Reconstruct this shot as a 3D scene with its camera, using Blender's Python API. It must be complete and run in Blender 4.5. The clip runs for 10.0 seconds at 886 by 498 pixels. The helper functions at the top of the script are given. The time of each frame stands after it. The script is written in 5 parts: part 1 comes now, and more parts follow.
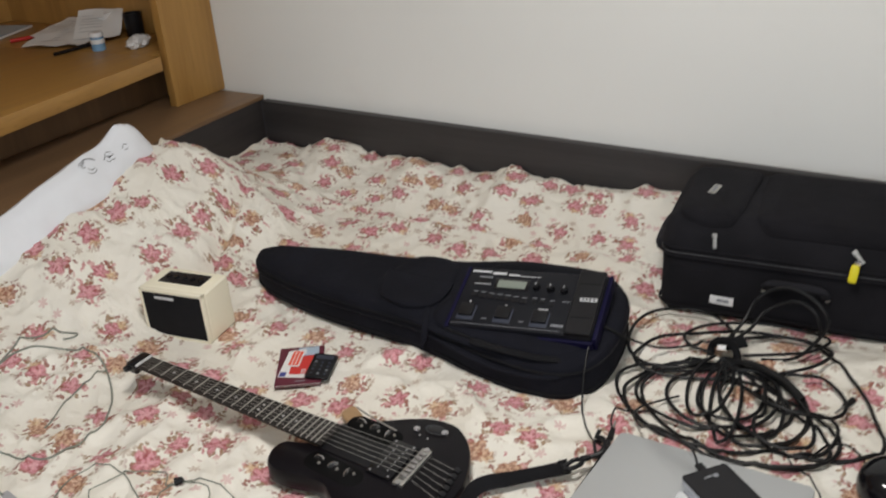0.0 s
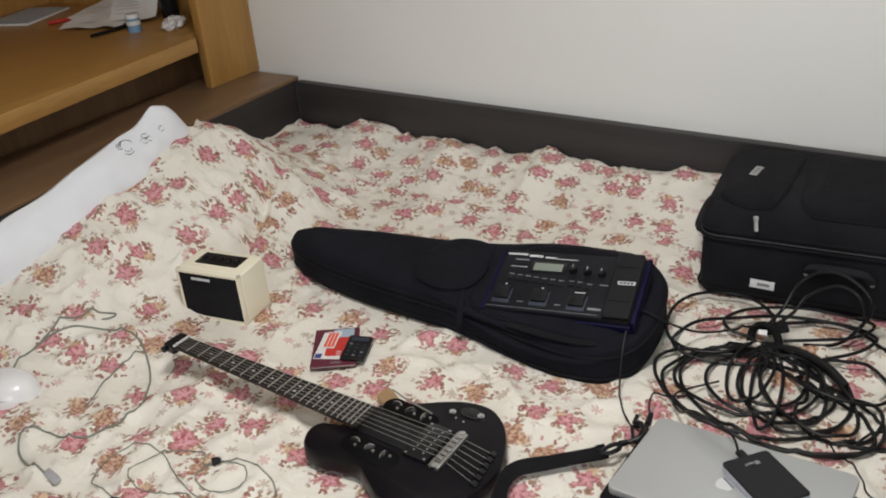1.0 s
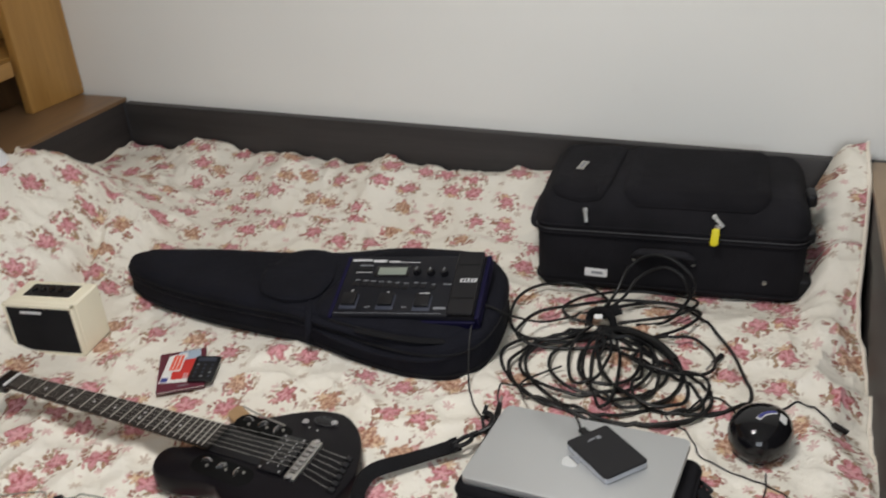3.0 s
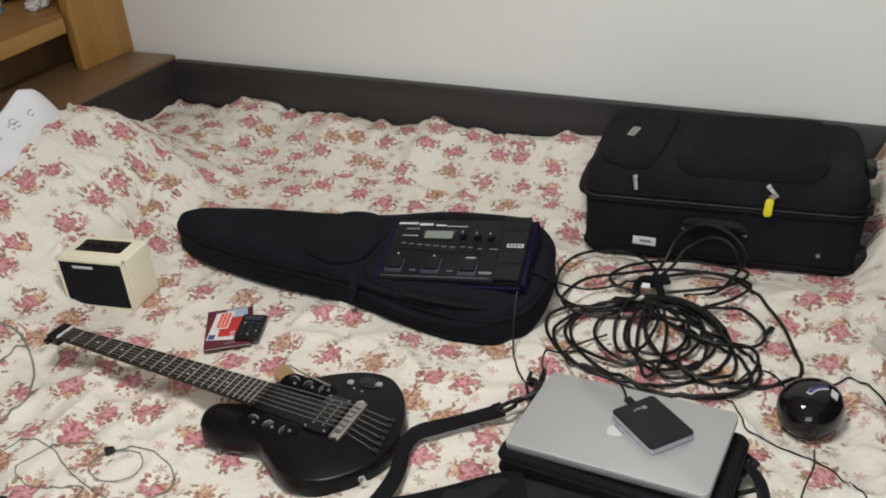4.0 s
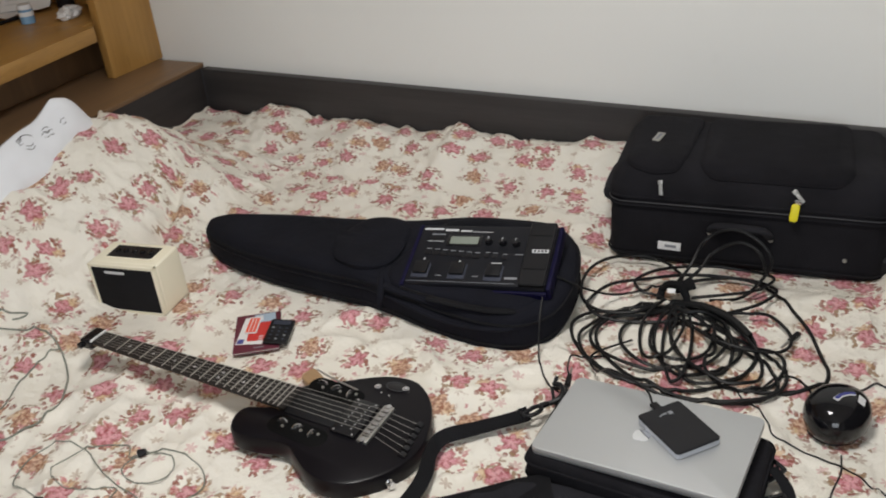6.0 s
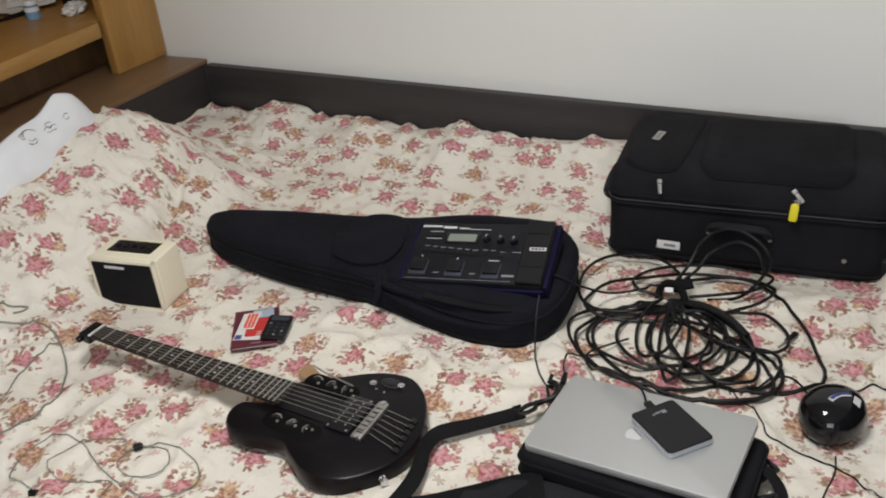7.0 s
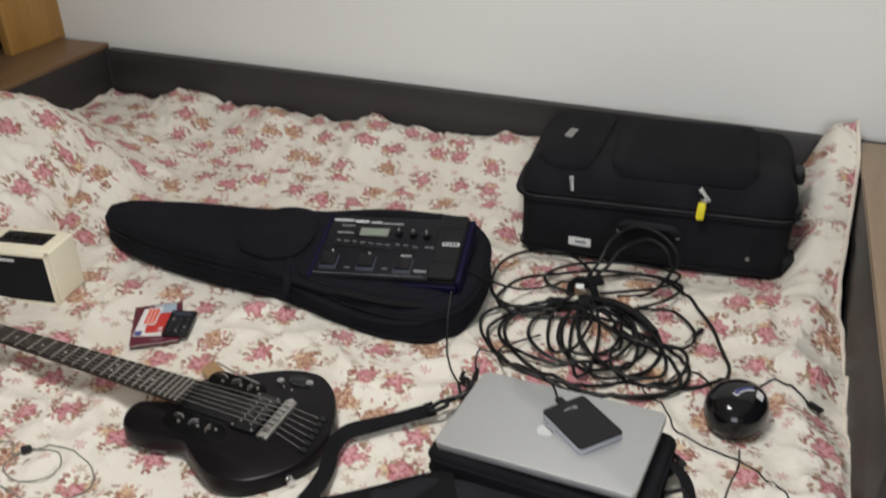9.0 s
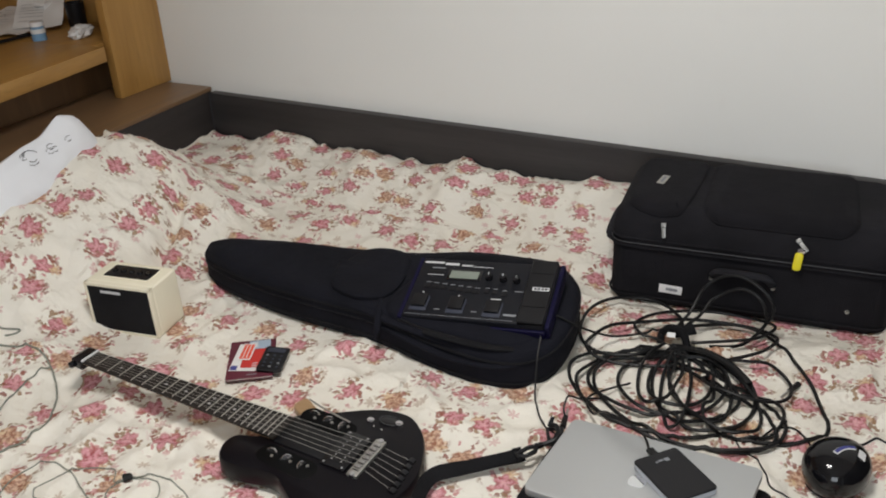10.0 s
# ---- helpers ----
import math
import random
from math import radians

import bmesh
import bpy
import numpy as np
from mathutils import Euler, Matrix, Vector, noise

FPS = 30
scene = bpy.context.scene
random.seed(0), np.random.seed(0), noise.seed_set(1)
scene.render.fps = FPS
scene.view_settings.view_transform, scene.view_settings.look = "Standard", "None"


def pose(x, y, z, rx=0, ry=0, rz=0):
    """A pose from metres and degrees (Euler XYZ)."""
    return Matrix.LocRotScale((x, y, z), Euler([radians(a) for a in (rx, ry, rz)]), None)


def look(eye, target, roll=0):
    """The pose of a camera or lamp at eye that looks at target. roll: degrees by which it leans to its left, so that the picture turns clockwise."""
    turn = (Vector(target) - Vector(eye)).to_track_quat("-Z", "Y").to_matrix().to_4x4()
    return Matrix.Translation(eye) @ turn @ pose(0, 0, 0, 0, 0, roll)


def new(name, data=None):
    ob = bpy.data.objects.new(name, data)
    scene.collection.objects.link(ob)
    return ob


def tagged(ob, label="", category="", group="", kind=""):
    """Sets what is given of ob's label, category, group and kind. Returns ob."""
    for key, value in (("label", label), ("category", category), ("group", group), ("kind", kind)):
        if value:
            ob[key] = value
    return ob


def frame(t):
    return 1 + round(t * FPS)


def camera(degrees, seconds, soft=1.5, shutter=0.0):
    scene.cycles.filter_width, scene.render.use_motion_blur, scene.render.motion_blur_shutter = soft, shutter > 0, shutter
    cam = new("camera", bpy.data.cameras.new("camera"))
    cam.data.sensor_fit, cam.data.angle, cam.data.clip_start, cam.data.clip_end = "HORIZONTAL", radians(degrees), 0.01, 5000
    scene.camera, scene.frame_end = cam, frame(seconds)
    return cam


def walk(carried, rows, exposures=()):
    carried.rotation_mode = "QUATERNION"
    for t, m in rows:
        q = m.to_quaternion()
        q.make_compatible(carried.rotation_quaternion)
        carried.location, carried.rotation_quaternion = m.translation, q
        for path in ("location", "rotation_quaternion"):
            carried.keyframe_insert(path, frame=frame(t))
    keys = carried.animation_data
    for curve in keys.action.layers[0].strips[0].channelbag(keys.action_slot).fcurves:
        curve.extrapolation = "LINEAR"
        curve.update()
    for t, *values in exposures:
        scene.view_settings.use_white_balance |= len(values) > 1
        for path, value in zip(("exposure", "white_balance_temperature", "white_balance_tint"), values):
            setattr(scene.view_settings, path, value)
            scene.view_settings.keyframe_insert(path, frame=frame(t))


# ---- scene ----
cam = camera(53.8, 10.0, soft=1.9, shutter=0.8)
PATH = [
    (0, (-0.0242, -0.0009, 1.5267), (-0.9900, 1.5020, 0.6275), -3.92),
    (0.2, (-0.0199, 0.0123, 1.5111), (-1.0004, 1.4978, 0.5990), -4.60),
    (0.5, (-0.0400, 0.0117, 1.5115), (-0.9949, 1.4910, 0.5630), -2.34),
    (0.7, (-0.0414, 0.0112, 1.5127), (-1.0625, 1.4545, 0.5777), -3.40),
    (1, (-0.0393, 0.0045, 1.5227), (-1.0575, 1.4518, 0.5907), -4.82),
    (1.5, (-0.0437, 0.0039, 1.5138), (-1.0228, 1.4586, 0.5519), -3.94),
    (1.7, (-0.0348, 0.0095, 1.5044), (-1.0093, 1.4656, 0.5399), -4.06),
    (2, (-0.0288, 0.0086, 1.5089), (-0.9280, 1.5028, 0.5299), -4.13),
    (2.2, (-0.0151, 0.0177, 1.5038), (-0.8623, 1.5643, 0.5602), -4.40),
    (2.5, (-0.0062, -0.0163, 1.5268), (-0.8457, 1.5756, 0.6544), -5.28),
    (2.7, (-0.0020, -0.0102, 1.5177), (-0.7207, 1.6231, 0.6145), -4.07),
    (3.8, (-0.0136, -0.0010, 1.5071), (-0.8300, 1.5386, 0.5257), -4.36),
    (4, (-0.0197, -0.0012, 1.5092), (-0.8262, 1.5373, 0.5178), -4.36),
    (4.2, (-0.0190, 0.0010, 1.5129), (-0.8247, 1.5315, 0.5087), -4.81),
    (4.5, (-0.0241, 0.0001, 1.5119), (-0.9185, 1.4846, 0.5138), -7.01),
    (4.7, (-0.0203, 0.0047, 1.5072), (-0.7905, 1.5311, 0.4695), -6.02),
    (4.9, (-0.0475, 0.0087, 1.5001), (-0.7825, 1.5294, 0.4290), -3.00),
    (5, (-0.0624, -0.0084, 1.5074), (-0.8731, 1.4985, 0.4719), -2.35),
    (5.1, (-0.0664, -0.0160, 1.5108), (-0.9691, 1.4593, 0.5065), -3.11),
    (5.2, (-0.0568, -0.0185, 1.5078), (-1.0097, 1.4436, 0.5309), -4.16),
    (5.5, (-0.0452, -0.0168, 1.5178), (-0.9074, 1.4930, 0.5293), -4.94),
    (5.7, (-0.0342, -0.0152, 1.5218), (-0.8725, 1.5121, 0.5397), -5.28),
    (6.8, (-0.0008, -0.0154, 1.5187), (-0.9234, 1.4693, 0.5470), -4.99),
    (7, (0.0024, -0.0061, 1.5183), (-0.8688, 1.5026, 0.5360), -5.13),
    (7.5, (0.0017, 0.0001, 1.5158), (-0.8706, 1.5007, 0.5222), -5.83),
    (8, (-0.0046, 0.0025, 1.5178), (-0.9042, 1.4962, 0.5381), -5.37),
    (8.5, (-0.0112, 0.0024, 1.5205), (-0.8900, 1.5175, 0.5551), -5.35),
    (8.7, (-0.0104, -0.0144, 1.5200), (-0.8755, 1.5144, 0.5639), -5.05),
    (8.8, (0.0007, 0.0094, 1.5093), (-0.7767, 1.5651, 0.5216), -3.30),
    (8.9, (0.0022, 0.0218, 1.4952), (-0.7024, 1.5973, 0.4845), -1.69),
    (9, (-0.0104, 0.0142, 1.4992), (-0.6968, 1.6058, 0.5014), -1.25),
    (9.1, (-0.0039, 0.0163, 1.4958), (-0.7568, 1.5905, 0.5186), -2.37),
    (9.2, (-0.0033, 0.0119, 1.4952), (-0.7882, 1.5863, 0.5438), -2.67),
    (9.3, (-0.0061, 0.0136, 1.4981), (-0.7909, 1.5955, 0.5591), -2.14),
    (9.5, (-0.0171, 0.0069, 1.5065), (-0.8383, 1.5718, 0.5702), -3.43),
    (9.6, (-0.0228, 0.0044, 1.5120), (-0.8671, 1.5608, 0.5821), -3.63),
    (9.7, (-0.0203, 0.0072, 1.5113), (-0.8801, 1.5633, 0.5952), -3.32),
    (10, (-0.0271, -0.0050, 1.5146), (-0.8932, 1.5497, 0.6022), -2.68),
]
walk(cam, [(t, look(eye, target, roll)) for t, eye, target, roll in PATH])

# ---- light ----
world = bpy.data.worlds.new("world")
scene.world = world
world.use_nodes = True
sky = world.node_tree.nodes.new("ShaderNodeTexSky")
sky.sky_type, sky.sun_disc = "NISHITA", False
sky.sun_elevation, sky.sun_rotation = radians(35), radians(200)
world.node_tree.links.new(sky.outputs["Color"], world.node_tree.nodes["Background"].inputs["Color"])
world.node_tree.nodes["Background"].inputs["Strength"].default_value = 0.08


def area(name, m, sx, sy, watts, color):
    data = bpy.data.lights.new(name, "AREA")
    data.shape, data.size, data.size_y, data.energy, data.color = "RECTANGLE", sx, sy, watts, color
    ob = new(name, data)
    ob.matrix_world = m
    return ob


LAMP = (-0.57, 0.76, 2.52)
BULBS = [(LAMP[0] + 0.17 * math.cos(radians(a)), LAMP[1] + 0.17 * math.sin(radians(a))) for a in (20, 140, 260)]
for bx, by in BULBS:
    bulb = area("ceiling_light", look((bx, by, 2.40), (bx, by, 0)), 0.15, 0.15, 8.5, (1.0, 0.972, 0.935))
    bulb.data.shape = "DISK"
# added fill lamp, standing in for daylight from an assumed window behind the camera
area("window_fill", look((0.6, -1.62, 1.55), (-0.4, 1.2, 1.0)), 1.3, 1.2, 26, (0.90, 0.95, 1.0))
scene.view_settings.exposure = 0.0

# ---- materials ----


class Nodes:
    """Short hand for building one node material."""

    def __init__(self, name, rough=0.6, metal=0.0):
        self.mat = bpy.data.materials.new(name)
        self.mat.use_nodes = True
        self.t = self.mat.node_tree
        self.bsdf = self.t.nodes["Principled BSDF"]
        self.put(self.bsdf.inputs["Roughness"], rough)
        self.put(self.bsdf.inputs["Metallic"], metal)

    def put(self, socket, v):
        if isinstance(v, bpy.types.NodeSocket):
            self.t.links.new(v, socket)
        elif isinstance(v, (tuple, list)) and len(v) == 3 and socket.type == "RGBA":
            socket.default_value = (*v, 1)
        else:
            socket.default_value = v

    def coord(self, kind="Object"):
        return self.t.nodes.new("ShaderNodeTexCoord").outputs[kind]

    def math(self, op, a, b=0.0, c=0.0):
        n = self.t.nodes.new("ShaderNodeMath")
        n.operation = op
        for s, v in zip(n.inputs, (a, b, c)):
            self.put(s, v)
        return n.outputs[0]

    def vec(self, op, a, b=(0, 0, 0), scale=None):
        n = self.t.nodes.new("ShaderNodeVectorMath")
        n.operation = op
        self.put(n.inputs[0], a)
        self.put(n.inputs[1], b)
        if scale is not None:
            self.put(n.inputs["Scale"], scale)
        return n.outputs["Value"] if op in ("LENGTH", "DOT_PRODUCT", "DISTANCE") else n.outputs["Vector"]

    def noise(self, v, scale, detail=3.0, rough=0.55, out="Fac"):
        n = self.t.nodes.new("ShaderNodeTexNoise")
        self.put(n.inputs["Vector"], v)
        self.put(n.inputs["Scale"], scale)
        self.put(n.inputs["Detail"], detail)
        self.put(n.inputs["Roughness"], rough)
        return n.outputs[out]

    def voronoi(self, v, scale, randomness=1.0, dims="2D"):
        n = self.t.nodes.new("ShaderNodeTexVoronoi")
        n.voronoi_dimensions = dims
        self.put(n.inputs["Vector"], v)
        self.put(n.inputs["Scale"], scale)
        self.put(n.inputs["Randomness"], randomness)
        return n

    def ramp(self, v, lo, hi, a=0.0, b=1.0):
        n = self.t.nodes.new("ShaderNodeMapRange")
        n.interpolation_type = "SMOOTHSTEP"
        for s, x in zip(n.inputs, (v, lo, hi, a, b)):
            self.put(s, x)
        return n.outputs[0]

    def mix(self, f, a, b):
        n = self.t.nodes.new("ShaderNodeMix")
        n.data_type = "RGBA"
        self.put(n.inputs[0], f)
        self.put(n.inputs[6], a)
        self.put(n.inputs[7], b)
        return n.outputs[2]

    def stretch(self, v, s):
        n = self.t.nodes.new("ShaderNodeMapping")
        self.put(n.inputs["Vector"], v)
        n.inputs["Scale"].default_value = s
        return n.outputs[0]

    def split(self, v):
        n = self.t.nodes.new("ShaderNodeSeparateXYZ")
        self.put(n.inputs[0], v)
        return n.outputs

    def bump(self, h, strength=0.3, dist=0.002):
        n = self.t.nodes.new("ShaderNodeBump")
        self.put(n.inputs["Height"], h)
        n.inputs["Strength"].default_value, n.inputs["Distance"].default_value = strength, dist
        self.put(self.bsdf.inputs["Normal"], n.outputs[0])

    def color(self, v):
        self.put(self.bsdf.inputs["Base Color"], v)


def simple(name, color, rough=0.5, metal=0.0, vary=0.12, scale=14.0, grain=250.0, bump=0.08, spec=0.5):
    """Paint, plastic or metal with soft blotches, fine grain and uneven gloss."""
    m = Nodes(name, rough, metal)
    p = m.coord()
    blot, fine = m.noise(p, scale, 4), m.noise(p, grain, 2)
    dark = tuple(c * (1 - vary) for c in color)
    lite = tuple(min(1, c * (1 + vary)) for c in color)
    m.color(m.mix(m.math("MULTIPLY_ADD", fine, 0.35, m.math("MULTIPLY", blot, 0.65)), dark, lite))
    m.put(m.bsdf.inputs["Roughness"], m.math("MULTIPLY_ADD", blot, 0.16, max(0.02, rough - 0.08)))
    m.bsdf.inputs["Specular IOR Level"].default_value = spec
    if bump:
        m.bump(fine, bump, 0.0006)
    return m.mat


def cloth(name, color, thread=900.0, rough=0.92, lint=0.3):
    """Woven synthetic cloth: crossed threads, worn and dusty patches."""
    m = Nodes(name, rough)
    p = m.coord()
    x, y, z = m.split(p)
    w = m.math("MULTIPLY", m.math("SINE", m.math("MULTIPLY", m.math("ADD", x, z), thread)), m.math("SINE", m.math("MULTIPLY", m.math("ADD", y, z), thread)))
    big, dust = m.noise(p, 7, 4), m.noise(p, 160, 3)
    base = m.mix(m.ramp(big, 0.3, 0.75), tuple(c * 0.75 for c in color), tuple(c * 1.3 for c in color))
    m.color(m.mix(m.ramp(dust, 0.68, 0.85, 0, lint), base, tuple(c * 3 + 0.01 for c in color)))
    m.bsdf.inputs["Specular IOR Level"].default_value = 0.18
    creases = m.noise(m.vec("ADD", p, m.vec("SCALE", m.noise(p, 9, 2, 0.5, "Color"), scale=0.08)), 26, 3)
    m.bump(m.math("MULTIPLY_ADD", creases, 6.0, m.math("MULTIPLY_ADD", dust, 0.6, m.math("MULTIPLY", w, 0.4))), 0.45, 0.0014)
    return m.mat


def wood(name, light, dark, rough=0.45, axis=1, grain=1.0):
    m = Nodes(name, rough)
    p = m.coord()
    s = [24.0 * grain] * 3
    s[axis] = 1.3
    q = m.stretch(p, s)
    streak = m.noise(q, 1.0, 6, 0.62)
    pores = m.noise(m.stretch(p, [v * 9 for v in s]), 1.0, 2)
    tone = m.noise(p, 2.2, 2)
    c = m.mix(m.ramp(streak, 0.3, 0.72), dark, light)
    c = m.mix(m.ramp(pores, 0.56, 0.75, 0, 0.35), c, tuple(v * 0.55 for v in dark))
    c = m.mix(m.math("MULTIPLY", tone, 0.35), c, tuple(v * 0.8 for v in light))
    m.color(c)
    m.put(m.bsdf.inputs["Roughness"], m.math("MULTIPLY_ADD", streak, 0.2, rough - 0.1))
    m.bump(m.math("ADD", streak, pores), 0.12, 0.001)
    return m.mat


def wall_paint():
    m = Nodes("wall_paint", 0.85)
    p = m.coord()
    big, roll = m.noise(p, 1.6, 3), m.noise(p, 190, 3)
    c = m.mix(big, (0.785, 0.79, 0.77), (0.835, 0.84, 0.82))
    m.color(m.mix(m.ramp(m.noise(p, 9, 5), 0.62, 0.8, 0, 0.25), c, (0.76, 0.75, 0.735)))
    m.bump(roll, 0.25, 0.0012)
    return m.mat


def floral():
    """Cream cotton printed with pink roses, tan blooms, brown leaves and thin sprigs."""
    m = Nodes("floral_cotton", 0.88)
    uv = m.coord("UV")

    def drift(scale, detail, amount):
        return m.vec("SCALE", m.vec("SUBTRACT", m.noise(uv, scale, detail, 0.6, "Color"), (0.5, 0.5, 0.5)), scale=amount)

    q = m.vec("ADD", m.vec("ADD", uv, drift(34, 2, 0.011)), drift(120, 2, 0.005))
    fine, mid, big = m.noise(uv, 260, 2), m.noise(uv, 120, 3), m.noise(uv, 5, 3)

    def cell(at, scale, shift, rand):
        p = m.vec("ADD", at, shift)
        v = m.voronoi(p, scale, rand)
        return m.vec("SUBTRACT", p, v.outputs["Position"]), m.split(v.outputs["Color"])

    def bloom(d, turn, petals, size, deep):
        x, y, _ = m.split(d)
        r = m.math("SQRT", m.math("ADD", m.math("MULTIPLY", x, x), m.math("MULTIPLY", y, y)))
        a = m.math("ADD", m.math("ARCTAN2", y, x), m.math("MULTIPLY", turn, 6.28))
        lobe = m.math("ABSOLUTE", m.math("SINE", m.math("MULTIPLY", a, petals / 2)))
        edge = m.math("MULTIPLY", m.math("MULTIPLY_ADD", lobe, deep, 1 - deep), size)
        rel = m.math("DIVIDE", r, m.math("MAXIMUM", edge, 0.001))
        return m.ramp(rel, 0.84, 1.08, 1, 0), rel, lobe

    def beside(d, turn, far):
        ang = m.math("MULTIPLY", turn, 6.28)
        c = m.t.nodes.new("ShaderNodeCombineXYZ")
        m.put(c.inputs[0], m.math("MULTIPLY", m.math("COSINE", ang), far))
        m.put(c.inputs[1], m.math("MULTIPLY", m.math("SINE", ang), far))
        return m.vec("SUBTRACT", d, c.outputs[0])

    col = m.mix(big, (0.862, 0.815, 0.712), (0.905, 0.876, 0.805))
    d, (ra, rb, rc) = cell(q, 9.6, (0.0, 0.0, 0.0), 0.56)
    far = m.vec("LENGTH", d)
    # loose sprigs between the posies
    sd, (sa, sb, sc) = cell(q, 22, (0.53, 0.71, 0.0), 0.95)
    sprig, _, _ = bloom(sd, sa, 6, 0.0125, 0.80)
    sprig = m.math("MULTIPLY", sprig, m.math("MULTIPLY", m.math("GREATER_THAN", sb, 0.52), m.ramp(far, 0.030, 0.046)))
    col = m.mix(m.math("MULTIPLY", sprig, 0.5), col, m.mix(m.math("GREATER_THAN", sc, 0.5), (0.38, 0.235, 0.15), (0.60, 0.27, 0.28)))
    # small brown, olive and dusty pink leaves gathered round each posy
    for scale, shift, size, keep, reach in ((62, (0.31, 0.17, 0.0), 0.0098, 0.50, 0.044), (88, (0.77, 0.41, 0.0), 0.0068, 0.60, 0.052)):
        ld, (la, lb, lc) = cell(q, scale, shift, 0.95)
        leaf, _, _ = bloom(ld, la, 2, size, 0.76)
        leaf = m.math("MULTIPLY", leaf, m.math("MULTIPLY", m.math("GREATER_THAN", lb, keep), m.ramp(far, reach - 0.016, reach, 1, 0)))
        tint = m.mix(m.math("GREATER_THAN", lc, 0.45), (0.29, 0.085, 0.058), (0.33, 0.200, 0.108))
        tint = m.mix(m.math("GREATER_THAN", lc, 0.82), tint, (0.58, 0.24, 0.24))
        col = m.mix(m.math("MULTIPLY", leaf, 0.88), col, tint)
    # tan bloom beside the rose
    tan, rel, lobe = bloom(beside(d, rb, 0.022), rc, 7, 0.0182, 0.50)
    tan = m.math("MULTIPLY", tan, m.math("GREATER_THAN", rc, 0.35))
    tone = m.mix(m.ramp(mid, 0.40, 0.56), (0.38, 0.15, 0.075), (0.74, 0.53, 0.35))
    tone = m.mix(m.ramp(fine, 0.52, 0.66, 0, 0.6), tone, (0.84, 0.74, 0.60))
    tone = m.mix(m.ramp(rel, 0.15, 0.62, 0.75, 0), tone, (0.76, 0.56, 0.31))
    col = m.mix(m.math("MULTIPLY", tan, 0.85), col, tone)
    # a bud on the other side, then the rose itself
    bud, _, _ = bloom(beside(d, m.math("ADD", rb, 0.42), 0.025), ra, 4, 0.0095, 0.4)
    col = m.mix(m.math("MULTIPLY", bud, 0.75), col, m.mix(m.ramp(mid, 0.42, 0.6), (0.46, 0.11, 0.11), (0.74, 0.40, 0.40)))
    rose, rel, lobe = bloom(d, ra, 5, m.math("MULTIPLY_ADD", rb, 0.009, 0.0196), 0.34)
    petal = m.math("MULTIPLY_ADD", mid, 0.80, m.math("MULTIPLY", lobe, 0.22))
    hue = m.mix(m.ramp(petal, 0.42, 0.64), (0.37, 0.07, 0.09), (0.66, 0.265, 0.315))
    hue = m.mix(m.ramp(fine, 0.50, 0.66, 0, 0.62), hue, (0.82, 0.53, 0.54))
    hue = m.mix(m.ramp(rel, 0.25, 0.62, 0.7, 0), hue, m.mix(m.ramp(mid, 0.38, 0.52), (0.60, 0.18, 0.225), (0.80, 0.42, 0.46)))
    hue = m.mix(m.ramp(rel, 0.66, 0.95, 0, 0.45), hue, (0.42, 0.11, 0.095))
    rust = m.mix(m.ramp(mid, 0.4, 0.62), (0.34, 0.14, 0.085), (0.72, 0.49, 0.34))
    hue = m.mix(m.math("GREATER_THAN", rc, 0.76), hue, rust)
    col = m.mix(m.math("MULTIPLY", rose, 0.9), col, hue)
    m.color(col)
    weave = m.noise(uv, 900, 2)
    m.bump(m.math("MULTIPLY_ADD", m.noise(uv, 24, 4), 3.6, m.math("MULTIPLY_ADD", m.noise(uv, 62, 3), 1.1, m.math("MULTIPLY", weave, 0.5))), 0.68, 0.005)
    return m.mat


